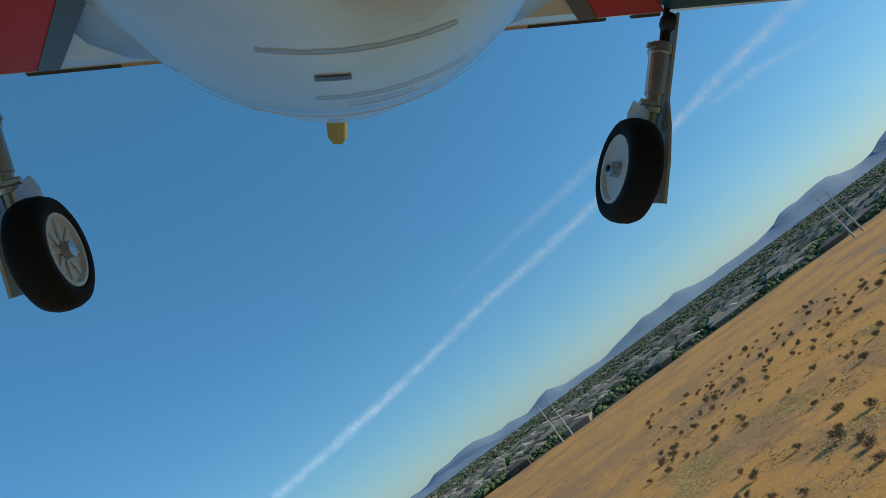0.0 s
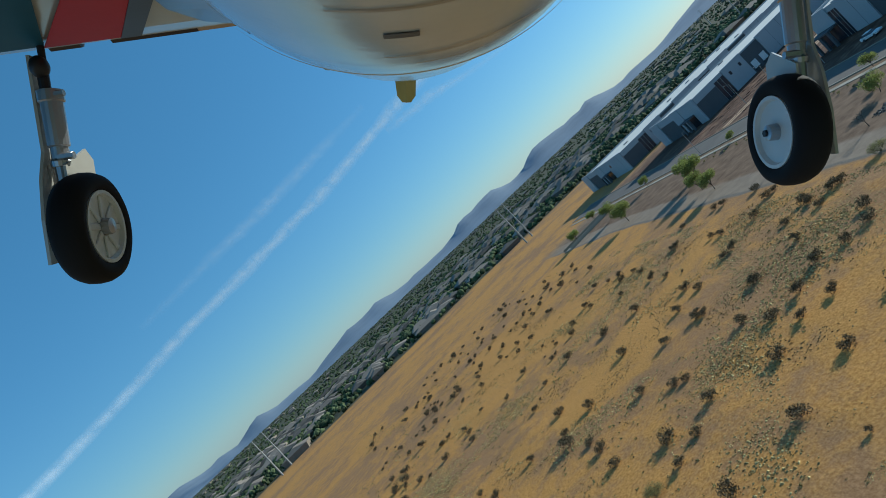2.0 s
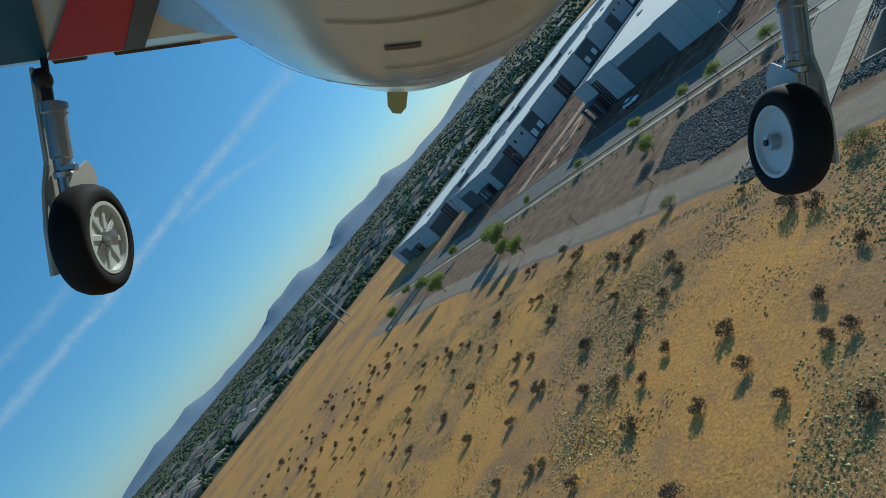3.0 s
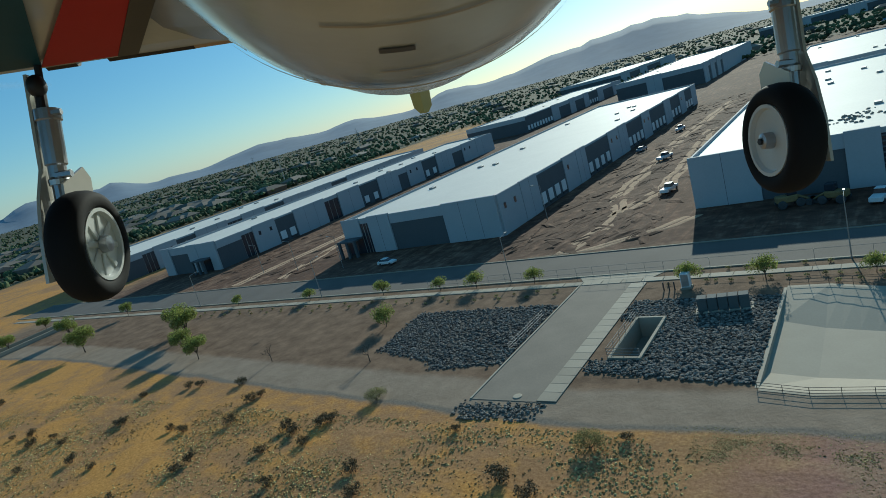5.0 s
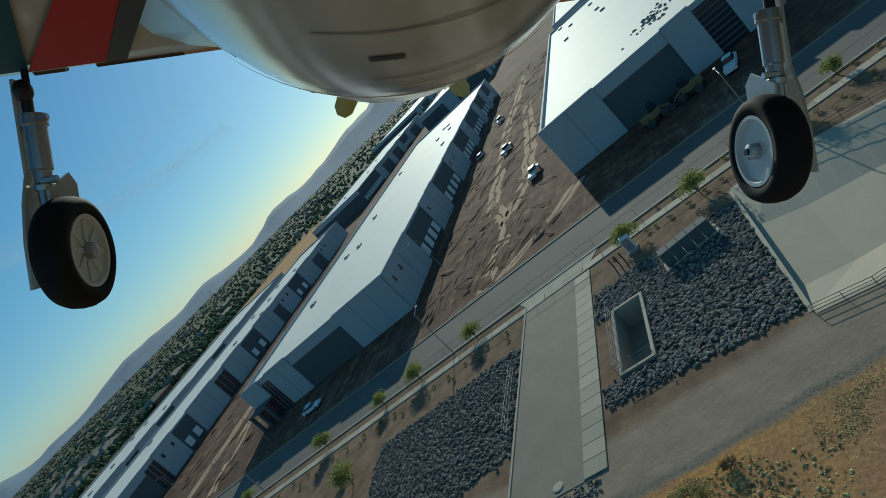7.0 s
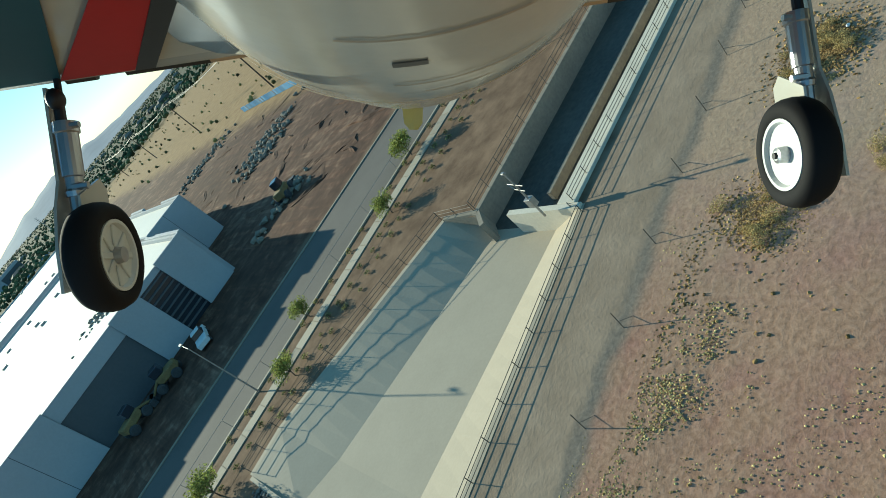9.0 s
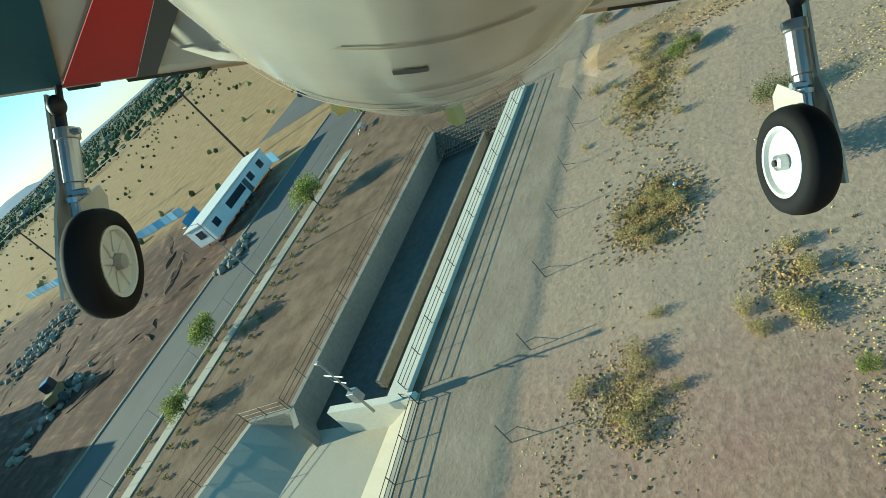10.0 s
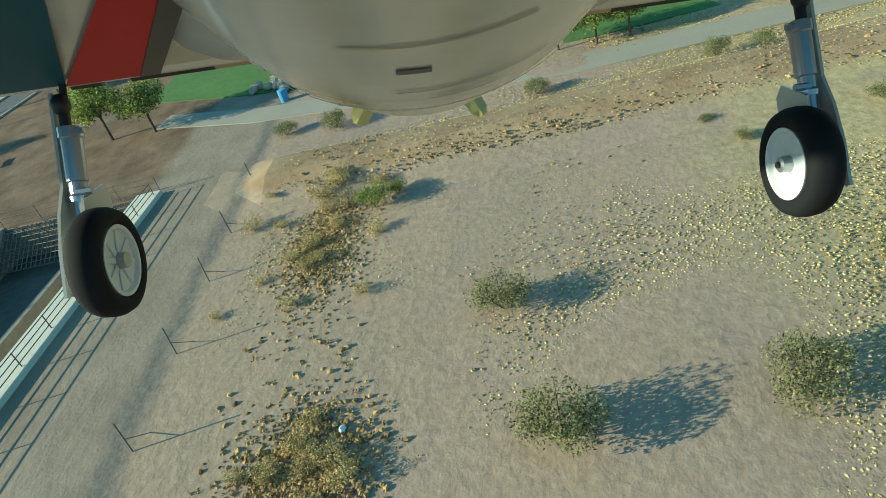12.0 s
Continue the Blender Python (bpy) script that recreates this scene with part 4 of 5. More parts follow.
def suburb():
    near, far, homes = [], [], []
    while len(near) < 13000:
        x, y = rng.uniform(-900, -345), rng.uniform(-500, 420)
        near.append((x, y, rng.uniform(1.0, 2.2), (rng.uniform(1.4, 3.4), rng.uniform(1.4, 3.4), rng.uniform(1.4, 3.0)), rng.uniform(0, 6.3)))
    while len(far) < 22000:
        az, r = radians(rng.uniform(-150, 110)), 420 + 3000 * rng.random() ** 1.7
        x, y = math.sin(az) * r, math.cos(az) * r
        if x > -345 and y < 480 and not (x > 260 and rng.random() < 0.25):
            continue
        far.append((x, y, 2.5, (rng.uniform(1.6, 4.5), rng.uniform(1.6, 4.5), rng.uniform(1.5, 3.0)), rng.uniform(0, 6.3)))
    while len(homes) < 1000:
        if len(homes) < 480:
            x, y = rng.uniform(-800, -350), rng.uniform(-450, 300)
        else:
            az, r = radians(rng.uniform(-150, 80)), 600 + 2400 * rng.random()
            x, y = math.sin(az) * r, math.cos(az) * r
            if x > -345 and y < 600:
                continue
        homes.append((x, y, 0, (rng.uniform(6, 10), rng.uniform(6, 10), rng.uniform(5, 7)), rng.choice((0, 1.57, 3.14)) + rng.gauss(0, 0.1)))
    scatter("suburban_trees", [blob(k, 1) for k in range(6)], near, LEAF_FAR, "dark green suburban trees beyond the desert edge", "trees")
    scatter("distant_trees", [blob(k, 1) for k in range(6)], far, LEAF_FAR, "dark green trees over the far plain", "trees")
    scatter("suburban_houses", [house_template(0.7), house_template(0.9)], homes, STUCCO, "tan and pale suburban houses with low roofs", "houses")
    scrub = []
    while len(scrub) < 700:
        x, y = rng.uniform(95, 420), rng.uniform(20, 520)
        scrub.append((x, y, 0.5, rng.uniform(0.4, 1.1), rng.uniform(0, 6.3)))
    scatter("field_scrub", [blob(k, 1) for k in range(6)], scrub, LEAF_OLIVE, "olive scrub dotted over the dry field", "scrub")


suburb()

# ---- park lawn and its path ----
structure("lawn", prism([(94.4, -95), (240, -95), (240, -8), (105, -17), (100, -28), (94, -50)], -0.2, 0.05), LAWN, "mown green park lawn", "lawn")
structure("park_path", prism([(88.6, -95), (91.6, -95), (91.4, -52), (96.2, -30), (100, -21), (97.5, -20.5), (93.4, -30), (88.4, -52)], -0.2, 0.045), CONCRETE, "pale concrete path along the park edge", "path")


# ---- contrails high over the plain ----
def contrail_material():
    m, n, l = nodes_of("contrail_ice")
    b = n["Principled BSDF"]
    uv = n.new("ShaderNodeUVMap").outputs[0]
    sep = n.new("ShaderNodeSeparateXYZ")
    l.new(uv, sep.inputs[0])
    pos = n.new("ShaderNodeNewGeometry").outputs["Position"]
    edge = math_node(n, l, "SUBTRACT", 1.0, math_node(n, l, "ABSOLUTE", math_node(n, l, "SUBTRACT", math_node(n, l, "MULTIPLY", sep.outputs[1], 2.0), 1.0)))
    puff = noise_node(n, l, pos, 0.012, 5, 0.65)
    a = math_node(n, l, "MULTIPLY", math_node(n, l, "MULTIPLY", edge, sep.outputs[0]), math_node(n, l, "MULTIPLY", math_node(n, l, "SUBTRACT", puff, 0.18), 1.6), True)
    b.inputs["Base Color"].default_value = (0.9, 0.92, 0.95, 1)
    # a faint glow stands in for sunlight scattered by the ice
    b.inputs["Emission Color"].default_value, b.inputs["Emission Strength"].default_value = (0.85, 0.93, 1.0, 1), 0.3
    l.new(a, b.inputs["Alpha"])
    return m


CONTRAIL = contrail_material()


def contrail(points, label):
    """A thin ribbon through (bearing, height angle, width in degrees, density)."""
    verts, faces, uvs = [], [], []
    k = 40
    for i in range(k + 1):
        u = i / k * (len(points) - 1)
        j = min(int(u), len(points) - 2)
        az, el, w, d = (p + (q - p) * (u - j) for p, q in zip(points[j], points[j + 1]))
        w *= 1.5 + 0.5 * noise.noise(Vector((i * 0.6, az, 2)))
        for s in (-0.5, 0.5):
            e = radians(el + s * w)
            verts.append((4600 * math.cos(e) * math.sin(radians(az)), 4600 * math.cos(e) * math.cos(radians(az)), 4600 * math.sin(e) + 28))
            uvs.append((d, s + 0.5))
    for i in range(k):
        faces.append((2 * i, 2 * i + 2, 2 * i + 3, 2 * i + 1))
    me = mesh_of("contrail", verts, faces, CONTRAIL)
    layer = me.uv_layers.new(name="UVMap")
    for loop in me.loops:
        layer.data[loop.index].uv = uvs[loop.vertex_index]
    return tagged(new("contrail", me), label, "contrail", "contrails")


contrail([(-30, 12.6, 2.6, 0.2), (-44, 12.3, 1.9, 0.35), (-56, 12.7, 1.4, 0.6), (-64, 12.8, 1.1, 0.8), (-74, 12.4, 0.9, 1.0), (-83, 11.35, 0.9, 1.0), (-92, 10.7, 0.9, 1.0), (-101, 9.95, 0.8, 1.0), (-113, 8.1, 0.8, 0.8), (-125, 6.4, 0.8, 0.4)], "long white contrail across the blue sky")
contrail([(-63, 9.2, 0.3, 0.2), (-67, 9.9, 0.5, 0.4), (-71, 10.9, 0.8, 0.7), (-76, 11.3, 0.6, 0.4)], "short white contrail beside a longer one")
contrail([(-76, 14.3, 0.5, 0.1), (-83, 14.0, 0.9, 0.4), (-89, 13.55, 0.9, 0.5), (-95.5, 13.2, 0.8, 0.3), (-103, 12.4, 0.5, 0.1)], "faint old contrail fading into the blue")
contrail([(-30, 8.6, 1.2, 0.3), (-36, 9.2, 1.6, 0.6), (-43, 10.4, 1.6, 0.55), (-50, 11.8, 1.2, 0.2)], "broad soft contrail near the bright horizon")


# ---- poles, fences and site clutter ----
def utility_pole(x, y, h, rz=0.0):
    t = thing("utility_pole", x, y, 0, "dark timber utility pole with a crossarm", "utility pole", "utility poles", rz)
    part("shaft", rod(bmesh.new(), (0, 0, -0.3), (0, 0, h), 0.26, 0.17, 10), WOOD_POLE, t)
    part("crossarm", one_box(-1.4, -0.08, h - 1.3, 1.4, 0.08, h - 1.1, bevel=0.01), WOOD_POLE, t)
    for u in (-1.2, -0.5, 0.5, 1.2):
        part("insulator", lathe([(0.0, 0.0), (0.07, 0.0), (0.09, 0.1), (0.05, 0.22), (0.0, 0.24)], 8, "Z"), WHITE_PAINT, t, m=pose(u, 0, h - 1.1))


for x, y, h in ((110.5, 38.2, 16.5), (112.0, 120.5, 17.0), (117.5, 213, 17.0), (120, 301, 17.0), (122, 390, 17)):
    utility_pole(x, y, h)


def span(a, b, sag, label):
    bm = bmesh.new()
    last = None
    for i in range(11):
        u = i / 10
        p = Vector(a).lerp(Vector(b), u) - Vector((0, 0, sag * 4 * u * (1 - u)))
        if last is not None:
            rod(bm, last, p, 0.03, sides=4)
        last = p
    tagged(part("power_line", bm, DIRTY_STEEL), label, "cable", "power lines")


for dx in (-1.2, -0.5, 0.5, 1.2):
    for (ax, ay), (bx, by) in (((110.5, 38.2), (112.0, 120.5)), ((112.0, 120.5), (117.5, 213)), ((117.5, 213), (120, 301)), ((120, 301), (122, 390))):
        span((ax + dx, ay, 15.6), (bx + dx, by, 15.6), 1.2, "thin dark overhead power line")


def steel_mast(x, y, h, rz):
    t = thing("power_mast", x, y, 0, "tall pale steel power mast with three arms", "power mast", "power masts", rz)
    part("shaft", rod(bmesh.new(), (0, 0, -0.3), (0, 0, h), 0.55, 0.22, 10), STEEL_GREY, t)
    for k in range(3):
        part("arm", rod(bmesh.new(), (-2.6, 0, h - 1.5 - 2.6 * k), (2.6, 0, h - 1.5 - 2.6 * k), 0.14, 0.14, 6), STEEL_GREY, t)


for x, y, h in ((-297, 12, 27), (-303, 19, 27), (-327, -176, 26), (-339, -171, 26), (-683, 522, 30), (-640, 700, 30), (-240, 760, 26), (-60, 820, 26), (20, 900, 26), (110, 860, 26), (-420, 330, 26)):
    steel_mast(x, y, h, 20)


def site_trailer():
    t = thing("office_trailer", 84, 21.8, 0, "white site office trailer with dark windows on axles", "trailer", rz=4)
    body = part("body", one_box(0, 0, 0.7, 17, 4.2, 3.5, bevel=0.08), WHITE_PAINT, t)
    part("roof", one_box(-0.15, -0.15, 3.5, 17.15, 4.35, 3.68, bevel=0.03), ROOF_WHITE, t)
    for x, w in ((1.2, 1.2), (5.0, 4.6), (11.2, 1.2), (14.2, 1.2)):
        part("window", one_box(x, -0.05, 1.7, x + w, 0.02, 2.8, bevel=0.01), GLASS_DARK, body)
    part("window", one_box(-0.05, 1.3, 1.7, 0.02, 2.8, 2.8, bevel=0.01), GLASS_DARK, body)
    part("door", one_box(9.8, -0.06, 0.75, 10.75, 0.02, 2.8, bevel=0.01), PANEL_GREY, body)
    for x in (6.5, 8.2, 9.9):
        for y in (0.25, 3.95):
            part("wheel", lathe([(0.0, -0.12), (0.3, -0.12), (0.38, -0.09), (0.38, 0.09), (0.3, 0.12), (0.0, 0.12)], 14, "Y"), DIRTY_STEEL, t, m=pose(x, y, 0.38))
    for x in (1.0, 16.0):
        part("jack", rod(bmesh.new(), (x, 0.5, 0), (x, 0.5, 0.72), 0.08, sides=6), DIRTY_STEEL, t)
        part("jack", rod(bmesh.new(), (x, 3.7, 0), (x, 3.7, 0.72), 0.08, sides=6), DIRTY_STEEL, t)


site_trailer()


def blue_fence(points, label):
    t = thing("blue_fence", points[0][0], points[0][1], 0, label, "fence", "site fences")
    ox, oy = points[0]
    for (ax, ay), (bx, by) in zip(points, points[1:]):
        k = max(1, round(math.hypot(bx - ax, by - ay) / 2.5))
        a = math.atan2(by - ay, bx - ax)
        for i in range(k):
            u = (i + 0.5) / k
            m = Matrix.Translation((ax + (bx - ax) * u - ox, ay + (by - ay) * u - oy, 0)) @ Matrix.Rotation(a + rng.gauss(0, 0.05), 4, "Z")
            part("panel", FENCE_PANEL, None, t, m=m)
            part("post", FENCE_POST, None, t, m=m @ Matrix.Translation((1.22, 0, 0)))


FENCE_PANEL = bm_to("panel", one_box(-1.17, -0.02, 0.1, 1.17, 0.02, 1.75, bevel=0.01), BLUE_SHEET)
FENCE_POST = bm_to("post", rod(bmesh.new(), (0, 0, -0.1), (0, 0, 1.9), 0.035, sides=6), STEEL_GREY)
blue_fence([(103.0, 52), (103.5, 90), (107, 137)], "blue sheet fence panels across bare ground")
blue_fence([(102.5, 23), (104, 29)], "short blue sheet fence beside the trailer")
blue_fence([(95, 42), (99, 43)], "blue sheet fence panels by the trailer")
blue_fence([(40, 560), (140, 600)], "far blue fence on the building land")

# chain-link fence by the street, wire fence by the desert track
railing([(-30, 3.4), (-1.6, 3.4)], "pale chain-link fence posts along the pavement", STEEL_GREY, (0.15, 1.0, 1.85), 3.0, 0.0, 0.025, "chain-link fences")
railing([(-1.6, 3.4), (11.6, 3.4)], "pale chain-link gate across the driveway", STEEL_GREY, (0.15, 1.0, 1.85), 2.6, 0.06, 0.025, "chain-link fences")
railing([(11.6, 3.4), (92, 3.4)], "pale chain-link fence along the planted strip", STEEL_GREY, (1.85,), 6.0, 0.0, 0.025, "chain-link fences")
post_me = bm_to("post", rod(rod(bmesh.new(), (0, 0, -0.1), (0.12, 0.05, 1.25), 0.03, sides=5), (0.05, 0, 0.55), (0.75, -0.35, -0.02), 0.016, sides=4), RAIL_PAINT)
for x in (38.5, 44.2, 49.6, 54.7, 59.7, 64.6, 69.2, 73.9, 78.0, 83.4):
    t = tagged(new("fence_post"), "thin leaning wire fence post on the sand", "fence post", "wire fence posts")
    t.matrix_basis = pose(x, -34.6 + 0.045 * (x - 40), 0, 0, 0, rng.uniform(-20, 20))
    part("post", post_me, None, t)


def gauge_mast():
    t = thing("gauge_mast", 52.4, -24.0, 0.2, "grey steel mast with a crossbar and small panel", "mast")
    part("shaft", rod(bmesh.new(), (0, 0, -0.1), (0, 0, 4.5), 0.09, 0.06, 8), STEEL_GREY, t)
    part("crossbar", rod(bmesh.new(), (-0.2, -0.9, 3.3), (0.2, 0.9, 3.3), 0.045, sides=6), STEEL_GREY, t)
    part("crossbar", rod(bmesh.new(), (-0.15, -0.6, 2.75), (0.15, 0.6, 2.75), 0.04, sides=6), STEEL_GREY, t)
    part("brace", rod(bmesh.new(), (0.15, 0.6, 2.75), (0.2, 0.9, 3.3), 0.03, sides=5), STEEL_GREY, t)
    part("sensor", one_box(-0.12, -0.1, 4.4, 0.12, 0.2, 4.6, bevel=0.03), STEEL_GREY, t)
    part("cabinet", one_box(-0.25, -0.3, 1.1, 0.25, 0.3, 1.9, bevel=0.02), STEEL_GREY, t)


gauge_mast()


def utility_boxes():
    t = thing("switchgear_row", 19.2, -11.2, 0, "row of grey-green electrical cabinets on a pad", "cabinet", rz=9)
    part("pad", one_box(-0.3, -0.4, -0.1, 5.9, 1.7, 0.18, bevel=0.02), CONCRETE, t)
    for i in range(5):
        c = part("cabinet", one_box(i * 1.12, 0, 0.18, i * 1.12 + 1.06, 1.3, 1.75, bevel=0.04), TRANSFORMER_GREEN, t)
        part("door", one_box(i * 1.12 + 0.08, -0.03, 0.3, i * 1.12 + 0.98, 0.01, 1.6, bevel=0.01), TRANSFORMER_GREEN, c)
    t = thing("meter_cabinet", 16.0, -2.6, 0, "beige electrical meter cabinet on a concrete base", "cabinet")
    part("base", one_box(-0.7, -0.7, -0.1, 0.7, 0.7, 0.2, bevel=0.02), CONCRETE, t)
    body = part("body", one_box(-0.55, -0.5, 0.2, 0.55, 0.5, 2.1, bevel=0.05), WHITE_PAINT, t)
    part("door", one_box(-0.45, -0.53, 0.35, 0.45, -0.48, 1.95, bevel=0.01), STEEL_GREY, body)
    for i in range(3):
        b = thing("bollard", 13.2 + 0.7 * i, -3.2, 0, "dark steel bollard by the meter cabinet", "bollard", "bollards")
        part("post", lathe([(0.0, 0.0), (0.09, 0.0), (0.09, 1.1), (0.06, 1.17), (0.0, 1.18)], 10, "Z"), DIRTY_STEEL, b)


utility_boxes()


def make_car(label, paint, kind="car"):
    t = thing("parked_" + kind, 0, 0, 0, label, kind, "parked vehicles")
    bm = bmesh.new()
    side = [(-2.25, 0.35), (2.2, 0.35), (2.3, 0.75), (1.3, 0.95), (-2.2, 1.0)] if kind == "car" else [(-2.8, 0.5), (2.7, 0.5), (2.75, 1.15), (1.3, 1.25), (-2.8, 1.2)]
    a = [[bm.verts.new((x, y, z)) for x, z in side] for y in (-0.9, 0.9)]
    k = len(side)
    for i in range(k):
        bm.faces.new((a[0][i], a[0][(i + 1) % k], a[1][(i + 1) % k], a[1][i]))
    bm.faces.new(a[0])
    bm.faces.new(a[1][::-1])
    bmesh.ops.recalc_face_normals(bm, faces=bm.faces)
    bmesh.ops.bevel(bm, geom=list(bm.edges), offset=0.06, segments=1, affect="EDGES")
    body = part("body", bm, paint, t)
    cab = [(-1.7, 1.0), (1.0, 0.95), (0.3, 1.45), (-1.2, 1.48)] if kind == "car" else [(-0.6, 1.2), (1.4, 1.2), (0.9, 1.95), (-0.5, 1.98)]
    bm = bmesh.new()
    a = [[bm.verts.new((x, y * (1 if z < 1.3 else 0.82), z)) for x, z in cab] for y in (-0.82, 0.82)]
    for i in range(4):
        bm.faces.new((a[0][i], a[0][(i + 1) % 4], a[1][(i + 1) % 4], a[1][i]))
    bm.faces.new(a[0])
    bm.faces.new(a[1][::-1])
    bmesh.ops.recalc_face_normals(bm, faces=bm.faces)
    part("glazing", bm, GLASS_DARK, t)
    z = cab[2][1]
    part("cab_roof", one_box(cab[3][0] - 0.02, -0.7, z - 0.02, cab[2][0] + 0.02, 0.7, z + 0.05, bevel=0.02), paint, body)
    wb = 1.35 if kind == "car" else 1.75
    r = 0.33 if kind == "car" else 0.42
    for x in (-wb, wb):
        for y in (-0.82, 0.82):
            part("wheel", lathe([(0.0, -0.11), (r * 0.8, -0.11), (r, -0.08), (r, 0.08), (r * 0.8, 0.11), (0.0, 0.11)], 16, "Y"), DIRTY_STEEL, t, m=pose(x, y, r))
    return t


SILVER = mat("silver_paint", (0.42, 0.43, 0.45), 0.35, 0.3, var=0.05, grain=6, stain=0.6, bump=0)
TEAL = mat("dark_teal_paint", (0.05, 0.10, 0.12), 0.35, 0.1, var=0.05, grain=6, stain=0.6, bump=0)
c1 = make_car("white sedan parked by the street", WHITE_PAINT)
c2 = make_car("dark teal sedan parked by the street", TEAL)
c3 = make_car("silver sedan parked on the plots", SILVER)
p1 = make_car("white pickup truck parked beside the warehouse", WHITE_PAINT, "pickup")
c1.matrix_basis = pose(146.5, 29.2, 0, 0, 0, 8)
for x, y, a in ((141, 24.2, 4), (163, 30.5, 5), (172, 33, 6), (-55.2, 23.0, 0)):
    copy_thing(c1, pose(x, y, 0, 0, 0, a))
c2.matrix_basis = pose(150.5, 33.5, 0, 0, 0, 6)
for x, y, a in ((156, 31, 8), (133, 38, 15), (168, 36, 4)):
    copy_thing(c2, pose(x, y, 0, 0, 0, a))
c3.matrix_basis = pose(160, 35, 0, 0, 0, 8)
for x, y, a in ((-25, 120, 80),):
    copy_thing(c3, pose(x, y, 0, 0, 0, a))
p1.matrix_basis = pose(37.2, 29.0, 0, 0, 0, 75)
for x, y, a in ((-0.5, 55.4, 80), (-12, 97, 70), (-20, 150, 85)):
    copy_thing(p1, pose(x, y, 0, 0, 0, a))


def loader(x, y, a):
    t = thing("wheel_loader", x, y, 0, "dusty yellow wheel loader on raw earth", "loader", "loaders", a)
    body = part("body", one_box(-2.2, -0.9, 0.9, 1.0, 0.9, 2.0, bevel=0.15), DUSTY_YELLOW, t)
    part("cab", one_box(-0.6, -0.7, 2.0, 0.9, 0.7, 3.2, bevel=0.1), GLASS_DARK, body)
    part("arm", rod(rod(bmesh.new(), (1.0, -0.5, 1.7), (2.9, -0.5, 0.7), 0.14, sides=6), (1.0, 0.5, 1.7), (2.9, 0.5, 0.7), 0.14, sides=6), DUSTY_YELLOW, t)
    part("bucket", prism([(2.7, -1.3), (3.6, -1.3), (3.6, 1.3), (2.7, 1.3)], 0.05, 0.9), DIRTY_STEEL, t)
    for u in (-1.5, 1.2):
        for v in (-1.05, 1.05):
            part("wheel", lathe([(0.0, -0.25), (0.55, -0.25), (0.7, -0.18), (0.7, 0.18), (0.55, 0.25), (0.0, 0.25)], 16, "Y"), DIRTY_STEEL, t, m=pose(u, v, 0.7))


loader(25, 31.5, 20)
loader(31, 31.0, 160)
loader(62, 37, 40)


# earth banks and rubble on the raw plots
def earthworks():
    banks, rubble = [], []
    shapes = [blob(k, 2) for k in range(6)]
    for x0, x1, y0, y1, k in ((-27, 3, 22, 230, 420), (-128, -84, 24, 200, 260), (60, 98, 22, 150, 90)):
        for _ in range(k):
            s = rng.uniform(0.8, 3.8)
            banks.append((rng.uniform(x0, x1), y0 + (y1 - y0) * rng.random() ** 1.5, -0.1, (s * rng.uniform(1.2, 3.2), s * 0.55, rng.uniform(0.15, 0.5)), rng.gauss(1.5, 0.5)))
    tracks = ([(-10.4, 17.8), (-6.2, 40), (-12.8, 58), (-13.5, 85), (-15.6, 129), (-12.7, 212)], [(9, 33), (5, 27), (-6, 18), (-15, 16.9)], [(-8, 40), (-3, 60), (-4, 90), (-8, 140)], [(-105, 18), (-102, 60), (-110, 140)], [(-88, 20), (-95, 50), (-92, 110)])
    for run in tracks:
        for off in (-1.1, 1.1):
            vs, fs = [], []
            k = 60
            for i in range(k + 1):
                u = i / k * (len(run) - 1)
                j = min(int(u), len(run) - 2)
                f = u - j
                f = f * f * (3 - 2 * f) * 0.4 + f * 0.6
                x, y = run[j][0] + (run[j + 1][0] - run[j][0]) * f, run[j][1] + (run[j + 1][1] - run[j][1]) * f
                x += off + 0.9 * noise.noise(Vector((y * 0.12, run[0][0], 1)))
                w = 0.85 + 0.5 * noise.noise(Vector((y * 0.4, off, 7)))
                vs += [(x - w, y, 0.006), (x - w * 0.6, y + 0.2, 0.06), (x + w * 0.6, y + 0.2, 0.06), (x + w, y, 0.006)]
            for i in range(k):
                fs += [(4 * i + c, 4 * i + c + 1, 4 * i + c + 5, 4 * i + c + 4) for c in range(3)]
            structure("wheel_track", mesh_of("wheel_track", vs, fs, TRACK_DUST), None, "pale dusty wheel track over raw earth", "track")
    scatter("earth_bank", shapes, banks, GROUND, "churned reddish earth banks and ruts", "earth")
    for cx, cy, w, k in ((86, 138, 5, 130), (83, 80, 4, 130), (78, 72, 3, 90), (61, 37, 2.5, 60), (79, 14, 1.5, 40)):
        for _ in range(k):
            s = rng.uniform(0.25, 0.9)
            rubble.append((cx + rng.gauss(0, w * 1.3), cy + rng.gauss(0, w * 0.7), s * 0.4, s, rng.uniform(0, 6.3)))
    scatter("rubble", ROCKS, rubble, CONCRETE_DARK, "heaps of broken concrete rubble", "rubble")
    scatter("roof_debris", ROCKS, [(34 + rng.gauss(0, 2.2), 56 + rng.gauss(0, 3), 8.65, rng.uniform(0.2, 0.6), rng.uniform(0, 6)) for _ in range(60)], CONCRETE_DARK, "scraps of building material on the white roof", "debris")
    scatter("boulders", ROCKS, [(101.5 + rng.gauss(0, 1.2), -30.5 + rng.gauss(0, 0.8), 0.3, rng.uniform(0.4, 0.8), rng.uniform(0, 6)) for _ in range(45)], CONCRETE, "pile of pale boulders at the lawn", "boulders")


earthworks()


